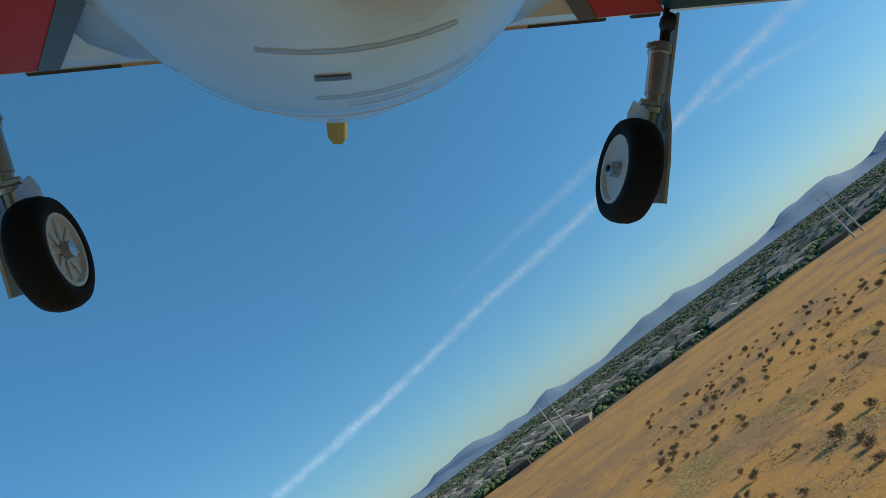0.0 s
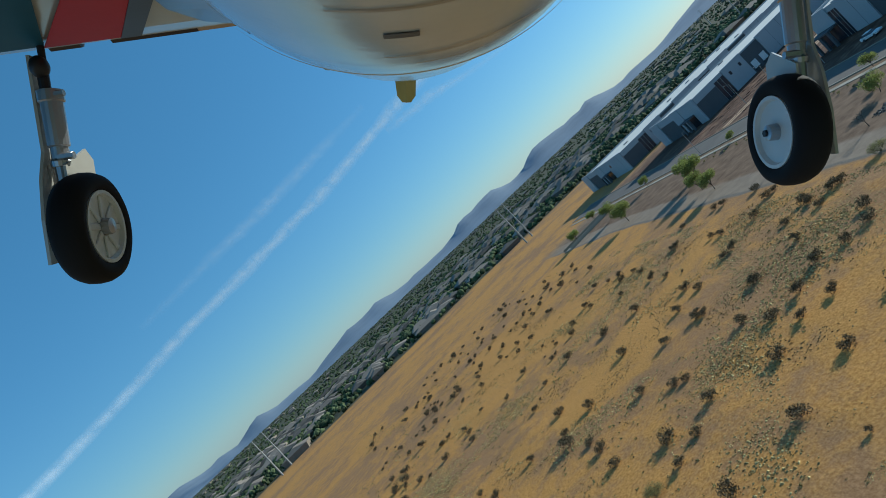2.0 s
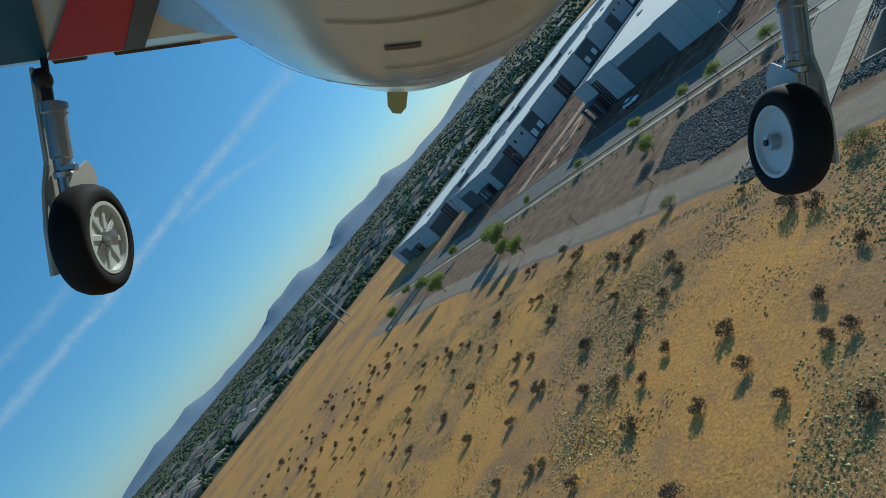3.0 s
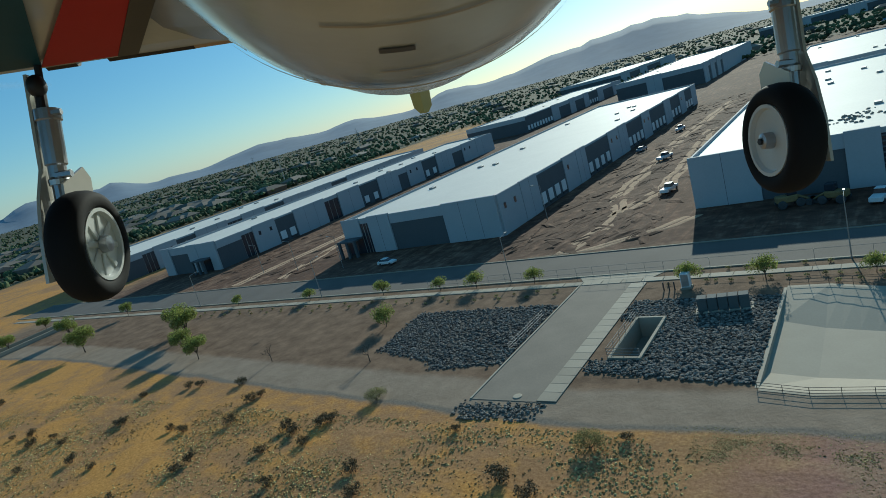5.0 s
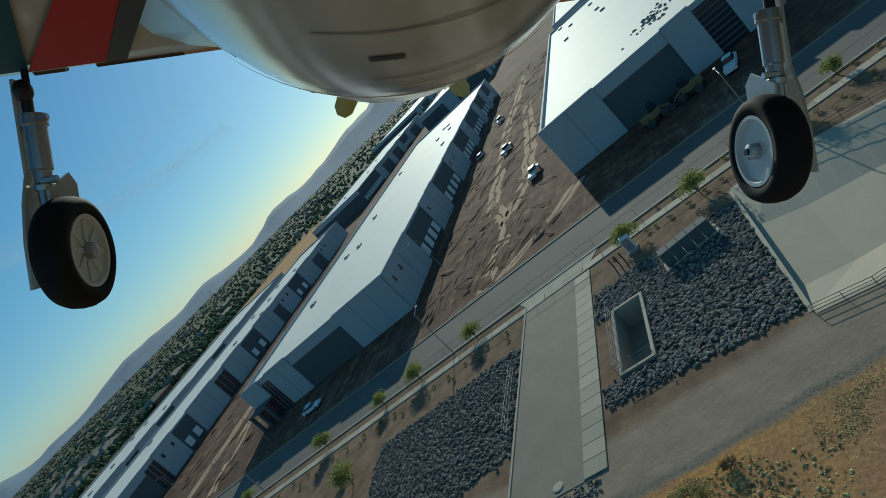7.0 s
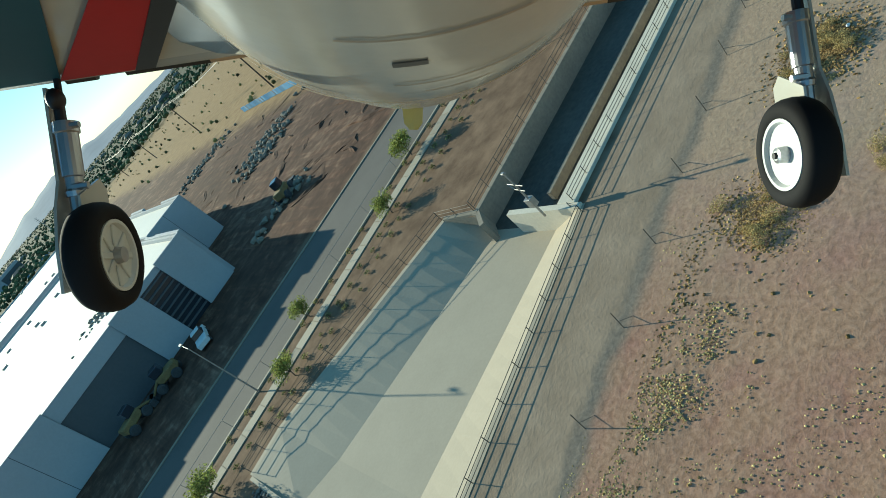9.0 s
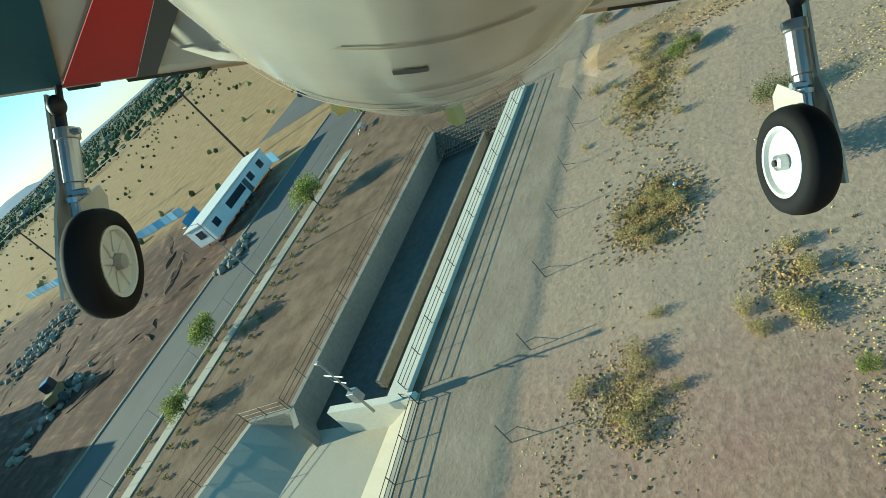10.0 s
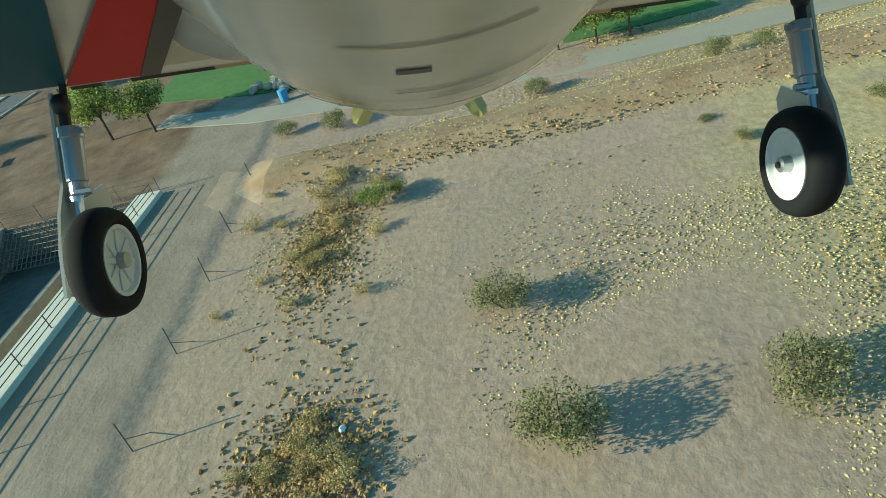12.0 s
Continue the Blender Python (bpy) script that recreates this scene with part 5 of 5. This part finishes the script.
def street_lamp(x, y, a):
    t = thing("street_lamp", x, y, 0, "slim grey street lamp with a short arm", "street lamp", "street lamps", a)
    part("pole", rod(bmesh.new(), (0, 0, -0.1), (0, 0, 8.0), 0.09, 0.05, 8), STEEL_GREY, t)
    part("arm", rod(bmesh.new(), (0, 0, 7.9), (0, 1.8, 8.2), 0.04, sides=6), STEEL_GREY, t)
    part("head", one_box(-0.15, 1.6, 8.12, 0.15, 2.3, 8.26, bevel=0.03), STEEL_GREY, t)


for x in (-100, -58, -13.5, 34, 72, 110):
    street_lamp(x, 4.0, 0)
for x, y in ((-70, 24), (-88, 26), (-104, 28), (-25, 45)):
    street_lamp(x, y, 90)


def little_bridge():
    t = thing("foot_bridge", -151.5, -14, 0, "small pale concrete bridge over a dry ditch", "bridge", rz=6)
    part("deck", one_box(-3.2, -11, -0.1, 3.2, 11, 0.25, bevel=0.03), CONCRETE, t)
    for x in (-3.1, 2.85):
        part("parapet", one_box(x, -11, 0.25, x + 0.25, 11, 1.1, bevel=0.03), CONCRETE, t)


little_bridge()


def small_bits():
    t = thing("yellow_bag", 53.7, -46.3, 0.06, "scrap of bright yellow plastic in dry weeds", "litter")
    bm = bmesh.new()
    bmesh.ops.create_grid(bm, x_segments=6, y_segments=6, size=0.17)
    for v in bm.verts:
        v.co.z = 0.09 + 0.07 * noise.noise(v.co * 6)
        v.co.x += 0.06 * noise.noise(v.co * 9 + Vector((3, 0, 0)))
    bmesh.ops.solidify(bm, geom=bm.faces[:], thickness=0.02)
    part("sheet", bm, YELLOW, t)
    t = thing("white_bag", 64.0, -40.8, 0.1, "crumpled white plastic bag among shrubs", "litter")
    V, F = blob(3, 2)
    part("sheet", mesh_of("sheet", V * np.array((0.18, 0.13, 0.1)), F, WHITE_PAINT), None, t)
    t = thing("litter_bin", 96.6, -31.6, 0, "blue park litter bin beside the path", "bin")
    part("body", lathe([(0.0, 0.0), (0.32, 0.0), (0.36, 0.85), (0.30, 0.9), (0.0, 0.92)], 16, "Z"), BLUE_SHEET, t)
    for x, y in ((98, -4.8), (96, 1.0)):
        b = thing("picnic_table", x, y, 0, "pale steel picnic table on bare dirt", "table", "picnic tables", 20)
        part("tabletop", one_box(-0.9, -0.4, 0.7, 0.9, 0.4, 0.76, bevel=0.02), STEEL_GREY, b)
        for s in (-0.7, 0.7):
            part("bench", one_box(-0.9, s - 0.14, 0.42, 0.9, s + 0.14, 0.46, bevel=0.02), STEEL_GREY, b)
        for s in (-0.6, 0.6):
            part("leg", rod(rod(bmesh.new(), (s, -0.7, 0), (s, 0.35, 0.72), 0.03, sides=5), (s, 0.7, 0), (s, -0.35, 0.72), 0.03, sides=5), STEEL_GREY, b)


small_bits()


# ---- model aircraft that carries the camera ----
def plane_mat(name, base, rough=0.35, var=0.06, grain=18, stain=4, spec=0.5, metal=0.0):
    return mat(name, base, rough, metal, var=var, grain=grain, stain=stain, bump=0.02, space="Object", spec=spec)


FILM_WHITE = plane_mat("cream_covering", (0.46, 0.45, 0.40), 0.16, 0.16, grain=7, stain=3.5, spec=0.75)
FILM_BLUE = plane_mat("teal_blue_covering", (0.010, 0.07, 0.10), 0.55, 0.1, spec=0.2)
FILM_RED = plane_mat("red_covering", (0.42, 0.014, 0.014), 0.55, 0.08, spec=0.2)
FILM_BLACK = plane_mat("black_covering", (0.015, 0.014, 0.014), 0.4, 0.1)
FILM_TAN = plane_mat("tan_edge", (0.45, 0.30, 0.18), 0.5, 0.15)
RUBBER = plane_mat("tyre_rubber", (0.010, 0.010, 0.011), 0.8, 0.25, spec=0.2)
HUB_WHITE = plane_mat("pale_hub", (0.55, 0.57, 0.56), 0.45, 0.08)
ALLOY = plane_mat("machined_alloy", (0.42, 0.43, 0.45), 0.35, 0.1, metal=0.85)
DARK_WIRE = plane_mat("dark_wire", (0.03, 0.03, 0.033), 0.5, 0.2, metal=0.4)
BLADE = plane_mat("grey_blade", (0.06, 0.06, 0.065), 0.4, 0.2)
OIL = plane_mat("oil_film", (0.44, 0.37, 0.27), 0.4, 0.3)
STREAK_BROWN = plane_mat("streak_film", (0.31, 0.26, 0.19), 0.4, 0.4)
TIP = plane_mat("yellow_tip", (0.46, 0.37, 0.12), 0.4, 0.1)


def fuselage_shape(y):
    """Centre height, half width and half height at y along the nose."""
    table = ((-0.40, 0.200, 0.140, 0.120), (0.0, 0.205, 0.142, 0.122), (0.3, 0.210, 0.142, 0.124), (0.4, 0.215, 0.140, 0.125), (0.5, 0.225, 0.131, 0.115), (0.6, 0.244, 0.122, 0.116),
             (0.7, 0.262, 0.108, 0.107), (0.78, 0.277, 0.092, 0.092), (0.83, 0.287, 0.070, 0.070), (0.85, 0.290, 0.050, 0.050))
    ys = [row[0] for row in table]
    return tuple(float(np.interp(y, ys, [row[k] for row in table])) for k in (1, 2, 3))


def loft(ys, grow=0.0, a0=0.0, a1=2 * math.pi, k=56, cx=0.004):
    bm = bmesh.new()
    rings = []
    whole = a1 - a0 > 6.28
    for y in ys:
        c, rx, rz = fuselage_shape(y)
        rings.append([bm.verts.new((cx + (rx + grow) * math.sin(a0 + (a1 - a0) * i / k), y, c - (rz + grow) * math.cos(a0 + (a1 - a0) * i / k))) for i in range(k if whole else k + 1)])
    for p, q in zip(rings, rings[1:]):
        for i in range(k):
            j = (i + 1) % k if whole else i + 1
            bm.faces.new((p[i], p[j], q[j], q[i]))
    if whole:
        bm.faces.new(rings[-1])
        bm.faces.new(rings[0][::-1])
    bmesh.ops.recalc_face_normals(bm, faces=bm.faces)
    return bm


def wing_bm(x0, x1):
    """A wing half with a rounded nose: chord along y, flat underside."""
    section = [(0.535, 0.1875), (0.528, 0.178), (0.50, 0.1745), (0.30, 0.176), (0.10, 0.182), (-0.06, 0.192), (-0.06, 0.196), (0.10, 0.215), (0.30, 0.228), (0.45, 0.222), (0.515, 0.203)]
    bm = bmesh.new()
    ends = [[bm.verts.new((x, y, z)) for y, z in section] for x in (x0, x1)]
    k = len(section)
    for i in range(k):
        bm.faces.new((ends[0][i], ends[0][(i + 1) % k], ends[1][(i + 1) % k], ends[1][i]))
    bm.faces.new(ends[0])
    bm.faces.new(ends[1][::-1])
    bmesh.ops.recalc_face_normals(bm, faces=bm.faces)
    return bm


def under_sheet(points, z=0.1730, thick=0.0008):
    return prism(points, z - thick, z)


def leg_x(sx):
    """How far out a leg stands."""
    return 0.3006 if sx > 0 else 0.2766


def build_wheel(leg, sx):
    """Tyre, rim and hub; sx: +1 for the right leg, whose inner face looks to -x."""
    w = part("wheel", lathe([(0.0262, -0.0105), (0.0285, -0.0125), (0.034, -0.0132), (0.0378, -0.0110), (0.0400, -0.0060), (0.0406, 0.0), (0.0400, 0.0060), (0.0378, 0.0110), (0.034, 0.0132), (0.0285, 0.0125), (0.0262, 0.0105), (0.0262, -0.0105)], 44, caps=False), RUBBER, leg, "black rubber tyre on a pale hub", smooth=True)
    w.matrix_basis = pose(sx * (leg_x(sx) - 0.0175), 0.5, 0.0295) @ Matrix.Diagonal((1.0, 1.06, 1.06, 1))
    part("rim", lathe([(0.0, -0.0080), (0.0225, -0.0088), (0.0240, -0.0122), (0.0266, -0.0122), (0.0266, 0.0122), (0.0240, 0.0122), (0.0225, 0.0088), (0.0, 0.0080)], 36), HUB_WHITE, w, smooth=False)
    part("axle_boss", lathe([(0.0, -0.0165), (0.0035, -0.0165), (0.0058, -0.0155), (0.0062, -0.0080), (0.0062, 0.0080), (0.0058, 0.0155), (0.0, 0.0165)], 16), ALLOY, w)
    part("axle_nut", lathe([(0.0, -0.0182), (0.0026, -0.0182), (0.0028, -0.016), (0.0, -0.016)], 6), DARK_WIRE, w)
    if sx < 0:
        for i in range(8):
            a = i * math.pi / 4
            part("spoke", box(bmesh.new(), 0.0082, 0.006, -0.0024, 0.0100, 0.0228, 0.0024, 0.0006), HUB_WHITE, w, m=Matrix.Rotation(a, 4, "X"))
    return w


def build_leg(craft, sx):
    leg = new("undercarriage_leg")
    leg.parent = craft
    leg["label"] = "undercarriage leg with a shock strut and wheel"
    xo = leg_x(sx)
    part("upper_wire", rod(bmesh.new(), (sx * (xo + 0.002), 0.505, 0.30), (sx * xo, 0.503, 0.155), 0.0028, sides=8), DARK_WIRE, leg)
    bm = bmesh.new()
    bmesh.ops.create_uvsphere(bm, u_segments=14, v_segments=10, radius=0.0085, matrix=Matrix.LocRotScale((sx * xo, 0.497, 0.155), None, (0.8, 1, 1)))
    part("coil", bm, DARK_WIRE, leg, smooth=True)
    rods = bmesh.new()
    rod(rods, (sx * xo, 0.5, 0.157), (sx * xo, 0.5, 0.128), 0.0042, sides=12)
    part("piston", rods, DARK_WIRE, leg)
    cyl = lathe([(0.0, 0.079), (0.0072, 0.079), (0.0078, 0.083), (0.0066, 0.085), (0.0066, 0.094), (0.0080, 0.095), (0.0082, 0.128), (0.0096, 0.129), (0.0096, 0.137), (0.0, 0.137)], 18, "Z")
    part("shock_cylinder", cyl, ALLOY, leg, "grey machined shock cylinder", smooth=False, m=pose(sx * (xo - 0.003), 0.5, 0))
    part("clamp_bolt", rod(bmesh.new(), (sx * (xo - 0.016), 0.495, 0.133), (sx * (xo - 0.004), 0.495, 0.133), 0.0026, sides=6), ALLOY, leg)
    part("clamp_bolt", rod(bmesh.new(), (sx * (xo - 0.016), 0.495, 0.086), (sx * (xo - 0.004), 0.495, 0.086), 0.0030, sides=6), ALLOY, leg)
    fork = bmesh.new()
    rod(fork, (sx * (xo - 0.002), 0.5, 0.084), (sx * (xo - 0.004), 0.5, 0.028), 0.0048, 0.0055, 10)
    rod(fork, (sx * (xo - 0.002), 0.5, 0.0295), (sx * (xo - 0.0175), 0.5, 0.0295), 0.0040, sides=10)
    part("fork", fork, ALLOY, leg)
    part("torque_link", rod(bmesh.new(), (sx * (xo + 0.001), 0.507, 0.093), (sx * xo, 0.515, 0.070), 0.0022, sides=5), ALLOY, leg)
    # gear door: a thin plate outboard of the leg, broad round the wheel
    outline = [(0.497, 0.165), (0.513, 0.165), (0.515, 0.092), (0.540, 0.082), (0.556, 0.060), (0.556, 0.030), (0.545, 0.012), (0.488, 0.006), (0.486, 0.040), (0.489, 0.070), (0.496, 0.092)]
    bm = prism(outline, 0.0, 0.0025)
    for v in bm.verts:
        y, z, x = v.co
        v.co = (sx * (xo + 0.0065 + 0.004 * max(0.0, (0.09 - z) / 0.08) + x), y, z)
    bmesh.ops.recalc_face_normals(bm, faces=bm.faces)
    part("gear_door", bm, FILM_WHITE, leg, "cream gear door plate")
    tab = [(0.470, 0.082), (0.502, 0.098), (0.512, 0.090), (0.512, 0.066), (0.470, 0.066)]
    bm = prism(tab, 0.0, 0.002)
    for v in bm.verts:
        y, z, x = v.co
        v.co = (sx * (xo - 0.012 + x), y + 0.018, z - 0.004)
    bmesh.ops.recalc_face_normals(bm, faces=bm.faces)
    part("door_bracket", bm, FILM_WHITE, leg)
    build_wheel(leg, sx)
    return leg


def build_aircraft():
    craft = tagged(new("model_aircraft"), "cream model aircraft with red and blue wings, gear lowered", "aircraft")
    body = part("fuselage", loft([-0.40, -0.2, 0.0, 0.1, 0.2, 0.3, 0.36, 0.42, 0.48, 0.54, 0.58, 0.64, 0.68, 0.72, 0.76, 0.80, 0.83, 0.85]), FILM_WHITE, craft, "cream rounded belly and cowl", smooth=True)
    part("cowl_seam", loft([0.392, 0.396], 0.0010, -1.5, 1.5, 40), OIL, body)
    part("cooling_outlet", loft([0.298, 0.306], 0.0006, -0.10, 0.02, 6), FILM_BLACK, body, "small dark outlet")
    # thin brown bands part-way round the belly
    for y0, a0, a1 in ((0.345, -0.12, 0.5), (0.262, -0.25, 0.35), (0.366, 0.0, 0.28)):
        part("brown_streak", loft([y0, y0 + 0.0025], 0.0007, a0, a1, 24), STREAK_BROWN, body, "thin brown streak")
    part("cowl_bump", rod(bmesh.new(), (-0.062, 0.50, 0.1285), (-0.056, 0.545, 0.139), 0.005, 0.003, 10), FILM_WHITE, body)
    for sx, nm in ((-1, "left"), (1, "right")):
        wing = part("wing", wing_bm(sx * 0.03, sx * 0.95), FILM_WHITE, craft, "wing with blue, red and cream underside")
        P = lambda pts: [(sx * x, y) for x, y in pts]
        part("blue_panel", under_sheet(P([(0.275, 0.505), (0.93, 0.505), (0.93, 0.02), (0.03 + 0.04, 0.02), (0.12, 0.20)])), FILM_BLUE, wing, "glossy blue-green panel")
        part("red_stripe", under_sheet(P([(0.216, 0.505), (0.275, 0.505), (0.17, 0.36), (0.12, 0.20), (0.09, 0.20), (0.135, 0.36)]), 0.1718), FILM_RED, wing, "broad red diagonal stripe")
        part("dark_edge", under_sheet(P([(0.200, 0.505), (0.216, 0.505), (0.135, 0.36), (0.09, 0.20), (0.075, 0.20), (0.118, 0.36)]), 0.1710), FILM_BLACK, wing)
        part("leading_edge", rod(bmesh.new(), (sx * 0.10, 0.532, 0.1845), (sx * 0.95, 0.532, 0.1845), 0.0050, sides=8), FILM_WHITE, wing)
        part("edge_tape", rod(bmesh.new(), (sx * 0.165, 0.5325, 0.1825), (sx * 0.235, 0.5325, 0.1825), 0.0058, sides=8), FILM_BLACK, wing)
        part("edge_tape", rod(bmesh.new(), (sx * 0.12, 0.5325, 0.1825), (sx * 0.165, 0.5325, 0.1825), 0.0056, sides=8), FILM_TAN, wing)
        part("edge_tape", rod(bmesh.new(), (sx * 0.26, 0.5325, 0.1825), (sx * 0.285, 0.5325, 0.1825), 0.0058, sides=8), FILM_BLACK, wing)
        # fillet between wing and belly
        f = bmesh.new()
        ring = []
        for y in (0.0, 0.2, 0.4, 0.47, 0.505):
            e = 1.0 if y < 0.48 else 0.5
            ring.append([f.verts.new((sx * a, y, z)) for a, z in ((0.118, 0.160), (0.130, 0.170), (0.136 + 0.03 * e, 0.1744), (0.10, 0.21))])
        for p, q in zip(ring, ring[1:]):
            for i in range(3):
                f.faces.new((p[i], p[i + 1], q[i + 1], q[i]))
        f.faces.new(ring[-1])
        bmesh.ops.recalc_face_normals(f, faces=f.faces)
        part("wing_fillet", f, FILM_WHITE, wing, smooth=True)
    prop = part("propeller", lathe([(0.0, -0.02), (0.022, -0.02), (0.024, 0.0), (0.016, 0.035), (0.0, 0.055)], 24, "Y"), BLADE, craft, "dark propeller with yellow tips", smooth=True)
    prop.matrix_basis = pose(0.004, 0.885, 0.335)
    for i in range(6):
        bm = bmesh.new()
        rings = []
        for s, ch, tw in ((0.02, 0.012, 45), (0.06, 0.026, 34), (0.105, 0.026, 24), (0.140, 0.030, 18)):
            a = radians(tw)
            rings.append([bm.verts.new((u * math.cos(a), u * math.sin(a) + v, -s)) for u, v in ((-ch / 2, 0), (0, 0.002), (ch / 2, 0), (0, -0.002))])
        for p, q in zip(rings, rings[1:]):
            for k in range(4):
                bm.faces.new((p[k], p[(k + 1) % 4], q[(k + 1) % 4], q[k]))
        bm.faces.new(rings[-1])
        bmesh.ops.recalc_face_normals(bm, faces=bm.faces)
        b = part("blade", bm, BLADE, prop, m=Matrix.Rotation(i * math.pi / 3, 4, "Y"))
        bm = bmesh.new()
        rings = []
        for s, ch, tw in ((0.140, 0.030, 18), (0.165, 0.026, 16), (0.174, 0.012, 15)):
            a = radians(tw)
            rings.append([bm.verts.new((u * math.cos(a), u * math.sin(a) + v, -s)) for u, v in ((-ch / 2, 0), (0, 0.0022), (ch / 2, 0), (0, -0.0022))])
        for p, q in zip(rings, rings[1:]):
            for k in range(4):
                bm.faces.new((p[k], p[(k + 1) % 4], q[(k + 1) % 4], q[k]))
        bm.faces.new(rings[-1])
        bmesh.ops.recalc_face_normals(bm, faces=bm.faces)
        part("blade_tip", bm, TIP, b, "yellow blade tip")
    legs = build_leg(craft, -1), build_leg(craft, 1)
    return craft, prop, legs


AIRCRAFT, PROPELLER, LEGS = build_aircraft()


def swing(angle, sx):
    """A leg turned inwards about its hinge in the wing."""
    h = Matrix.Translation((sx * leg_x(sx), 0.5, 0.26))
    return h @ Matrix.Rotation(radians(angle * sx), 4, "Y") @ h.inverted()


def motions():
    walk(AIRCRAFT, [
        (0, pose(70.119, -97.609, 24.580, 21.30, 24.87, 115.77)),
        (0.5, pose(67.227, -98.385, 25.692, 24.25, 37.65, 117.60)),
        (1, pose(64.541, -98.984, 26.881, 23.13, 43.96, 110.24)),
        (1.5, pose(61.857, -98.941, 28.109, 13.23, 41.56, 95.06)),
        (2, pose(58.560, -98.384, 29.192, 3.48, 35.34, 79.46)),
        (2.5, pose(54.952, -96.990, 30.174, 0.75, 39.74, 70.73)),
        (3, pose(51.244, -94.939, 31.149, -7.35, 41.16, 56.72)),
        (3.5, pose(48.262, -92.162, 31.887, -13.86, 40.11, 44.08)),
        (3.7, pose(47.089, -91.008, 32.090, -14.53, 32.36, 41.90)),
        (5.3, pose(37.705, -81.325, 30.673, -10.06, 6.35, 34.76)),
        (5.5, pose(36.596, -79.943, 30.620, -9.64, 7.29, 34.00)),
        (6, pose(34.001, -76.430, 30.516, -8.97, 16.41, 32.55)),
        (6.5, pose(31.762, -73.125, 30.248, -8.62, 27.36, 28.23)),
        (6.7, pose(30.941, -71.850, 30.092, -9.65, 30.94, 25.21)),
        (8.3, pose(29.524, -60.810, 26.337, -32.45, 43.42, -29.24)),
        (8.5, pose(30.038, -59.493, 25.703, -33.38, 41.27, -33.76)),
        (9, pose(31.298, -56.482, 23.869, -33.38, 35.54, -44.67)),
        (9.5, pose(33.419, -53.627, 21.721, -32.23, 27.31, -53.25)),
        (10, pose(36.211, -51.331, 20.038, -31.06, 29.61, -63.30)),
        (10.5, pose(39.423, -49.449, 18.607, -29.93, 32.71, -72.18)),
        (11, pose(43.218, -48.293, 17.277, -33.18, 30.32, -83.13)),
        (11.5, pose(47.001, -47.688, 15.646, -33.58, 21.91, -86.57)),
        (12, pose(51.028, -47.558, 14.138, -33.34, 7.27, -84.94)),
    ])
    walk(LEGS[0], [(0.0, swing(9.5, -1)), (0.15, swing(6, -1)), (0.3, swing(2, -1)), (0.5, swing(0, -1)), (12.0, swing(0, -1))])
    walk(LEGS[1], [(0.0, swing(15.5, 1)), (0.15, swing(8.5, 1)), (0.3, swing(2, 1)), (0.5, swing(0, 1)), (12.0, swing(0, 1))])
    walk(PROPELLER, [(t, pose(0.004, 0.885, 0.335, 0, a, 0)) for t, a in
                     ((0.0, 5), (0.5, -28), (1.0, -22), (1.5, -17), (2.0, 5), (2.5, 25), (3.0, 10), (3.5, -14), (5.5, -3), (6.0, -20), (6.5, -32), (8.5, -10), (9.0, 6), (9.5, -33), (10.0, -16), (10.5, 27), (11.0, 0), (11.5, -35), (12.0, -26))])


motions()
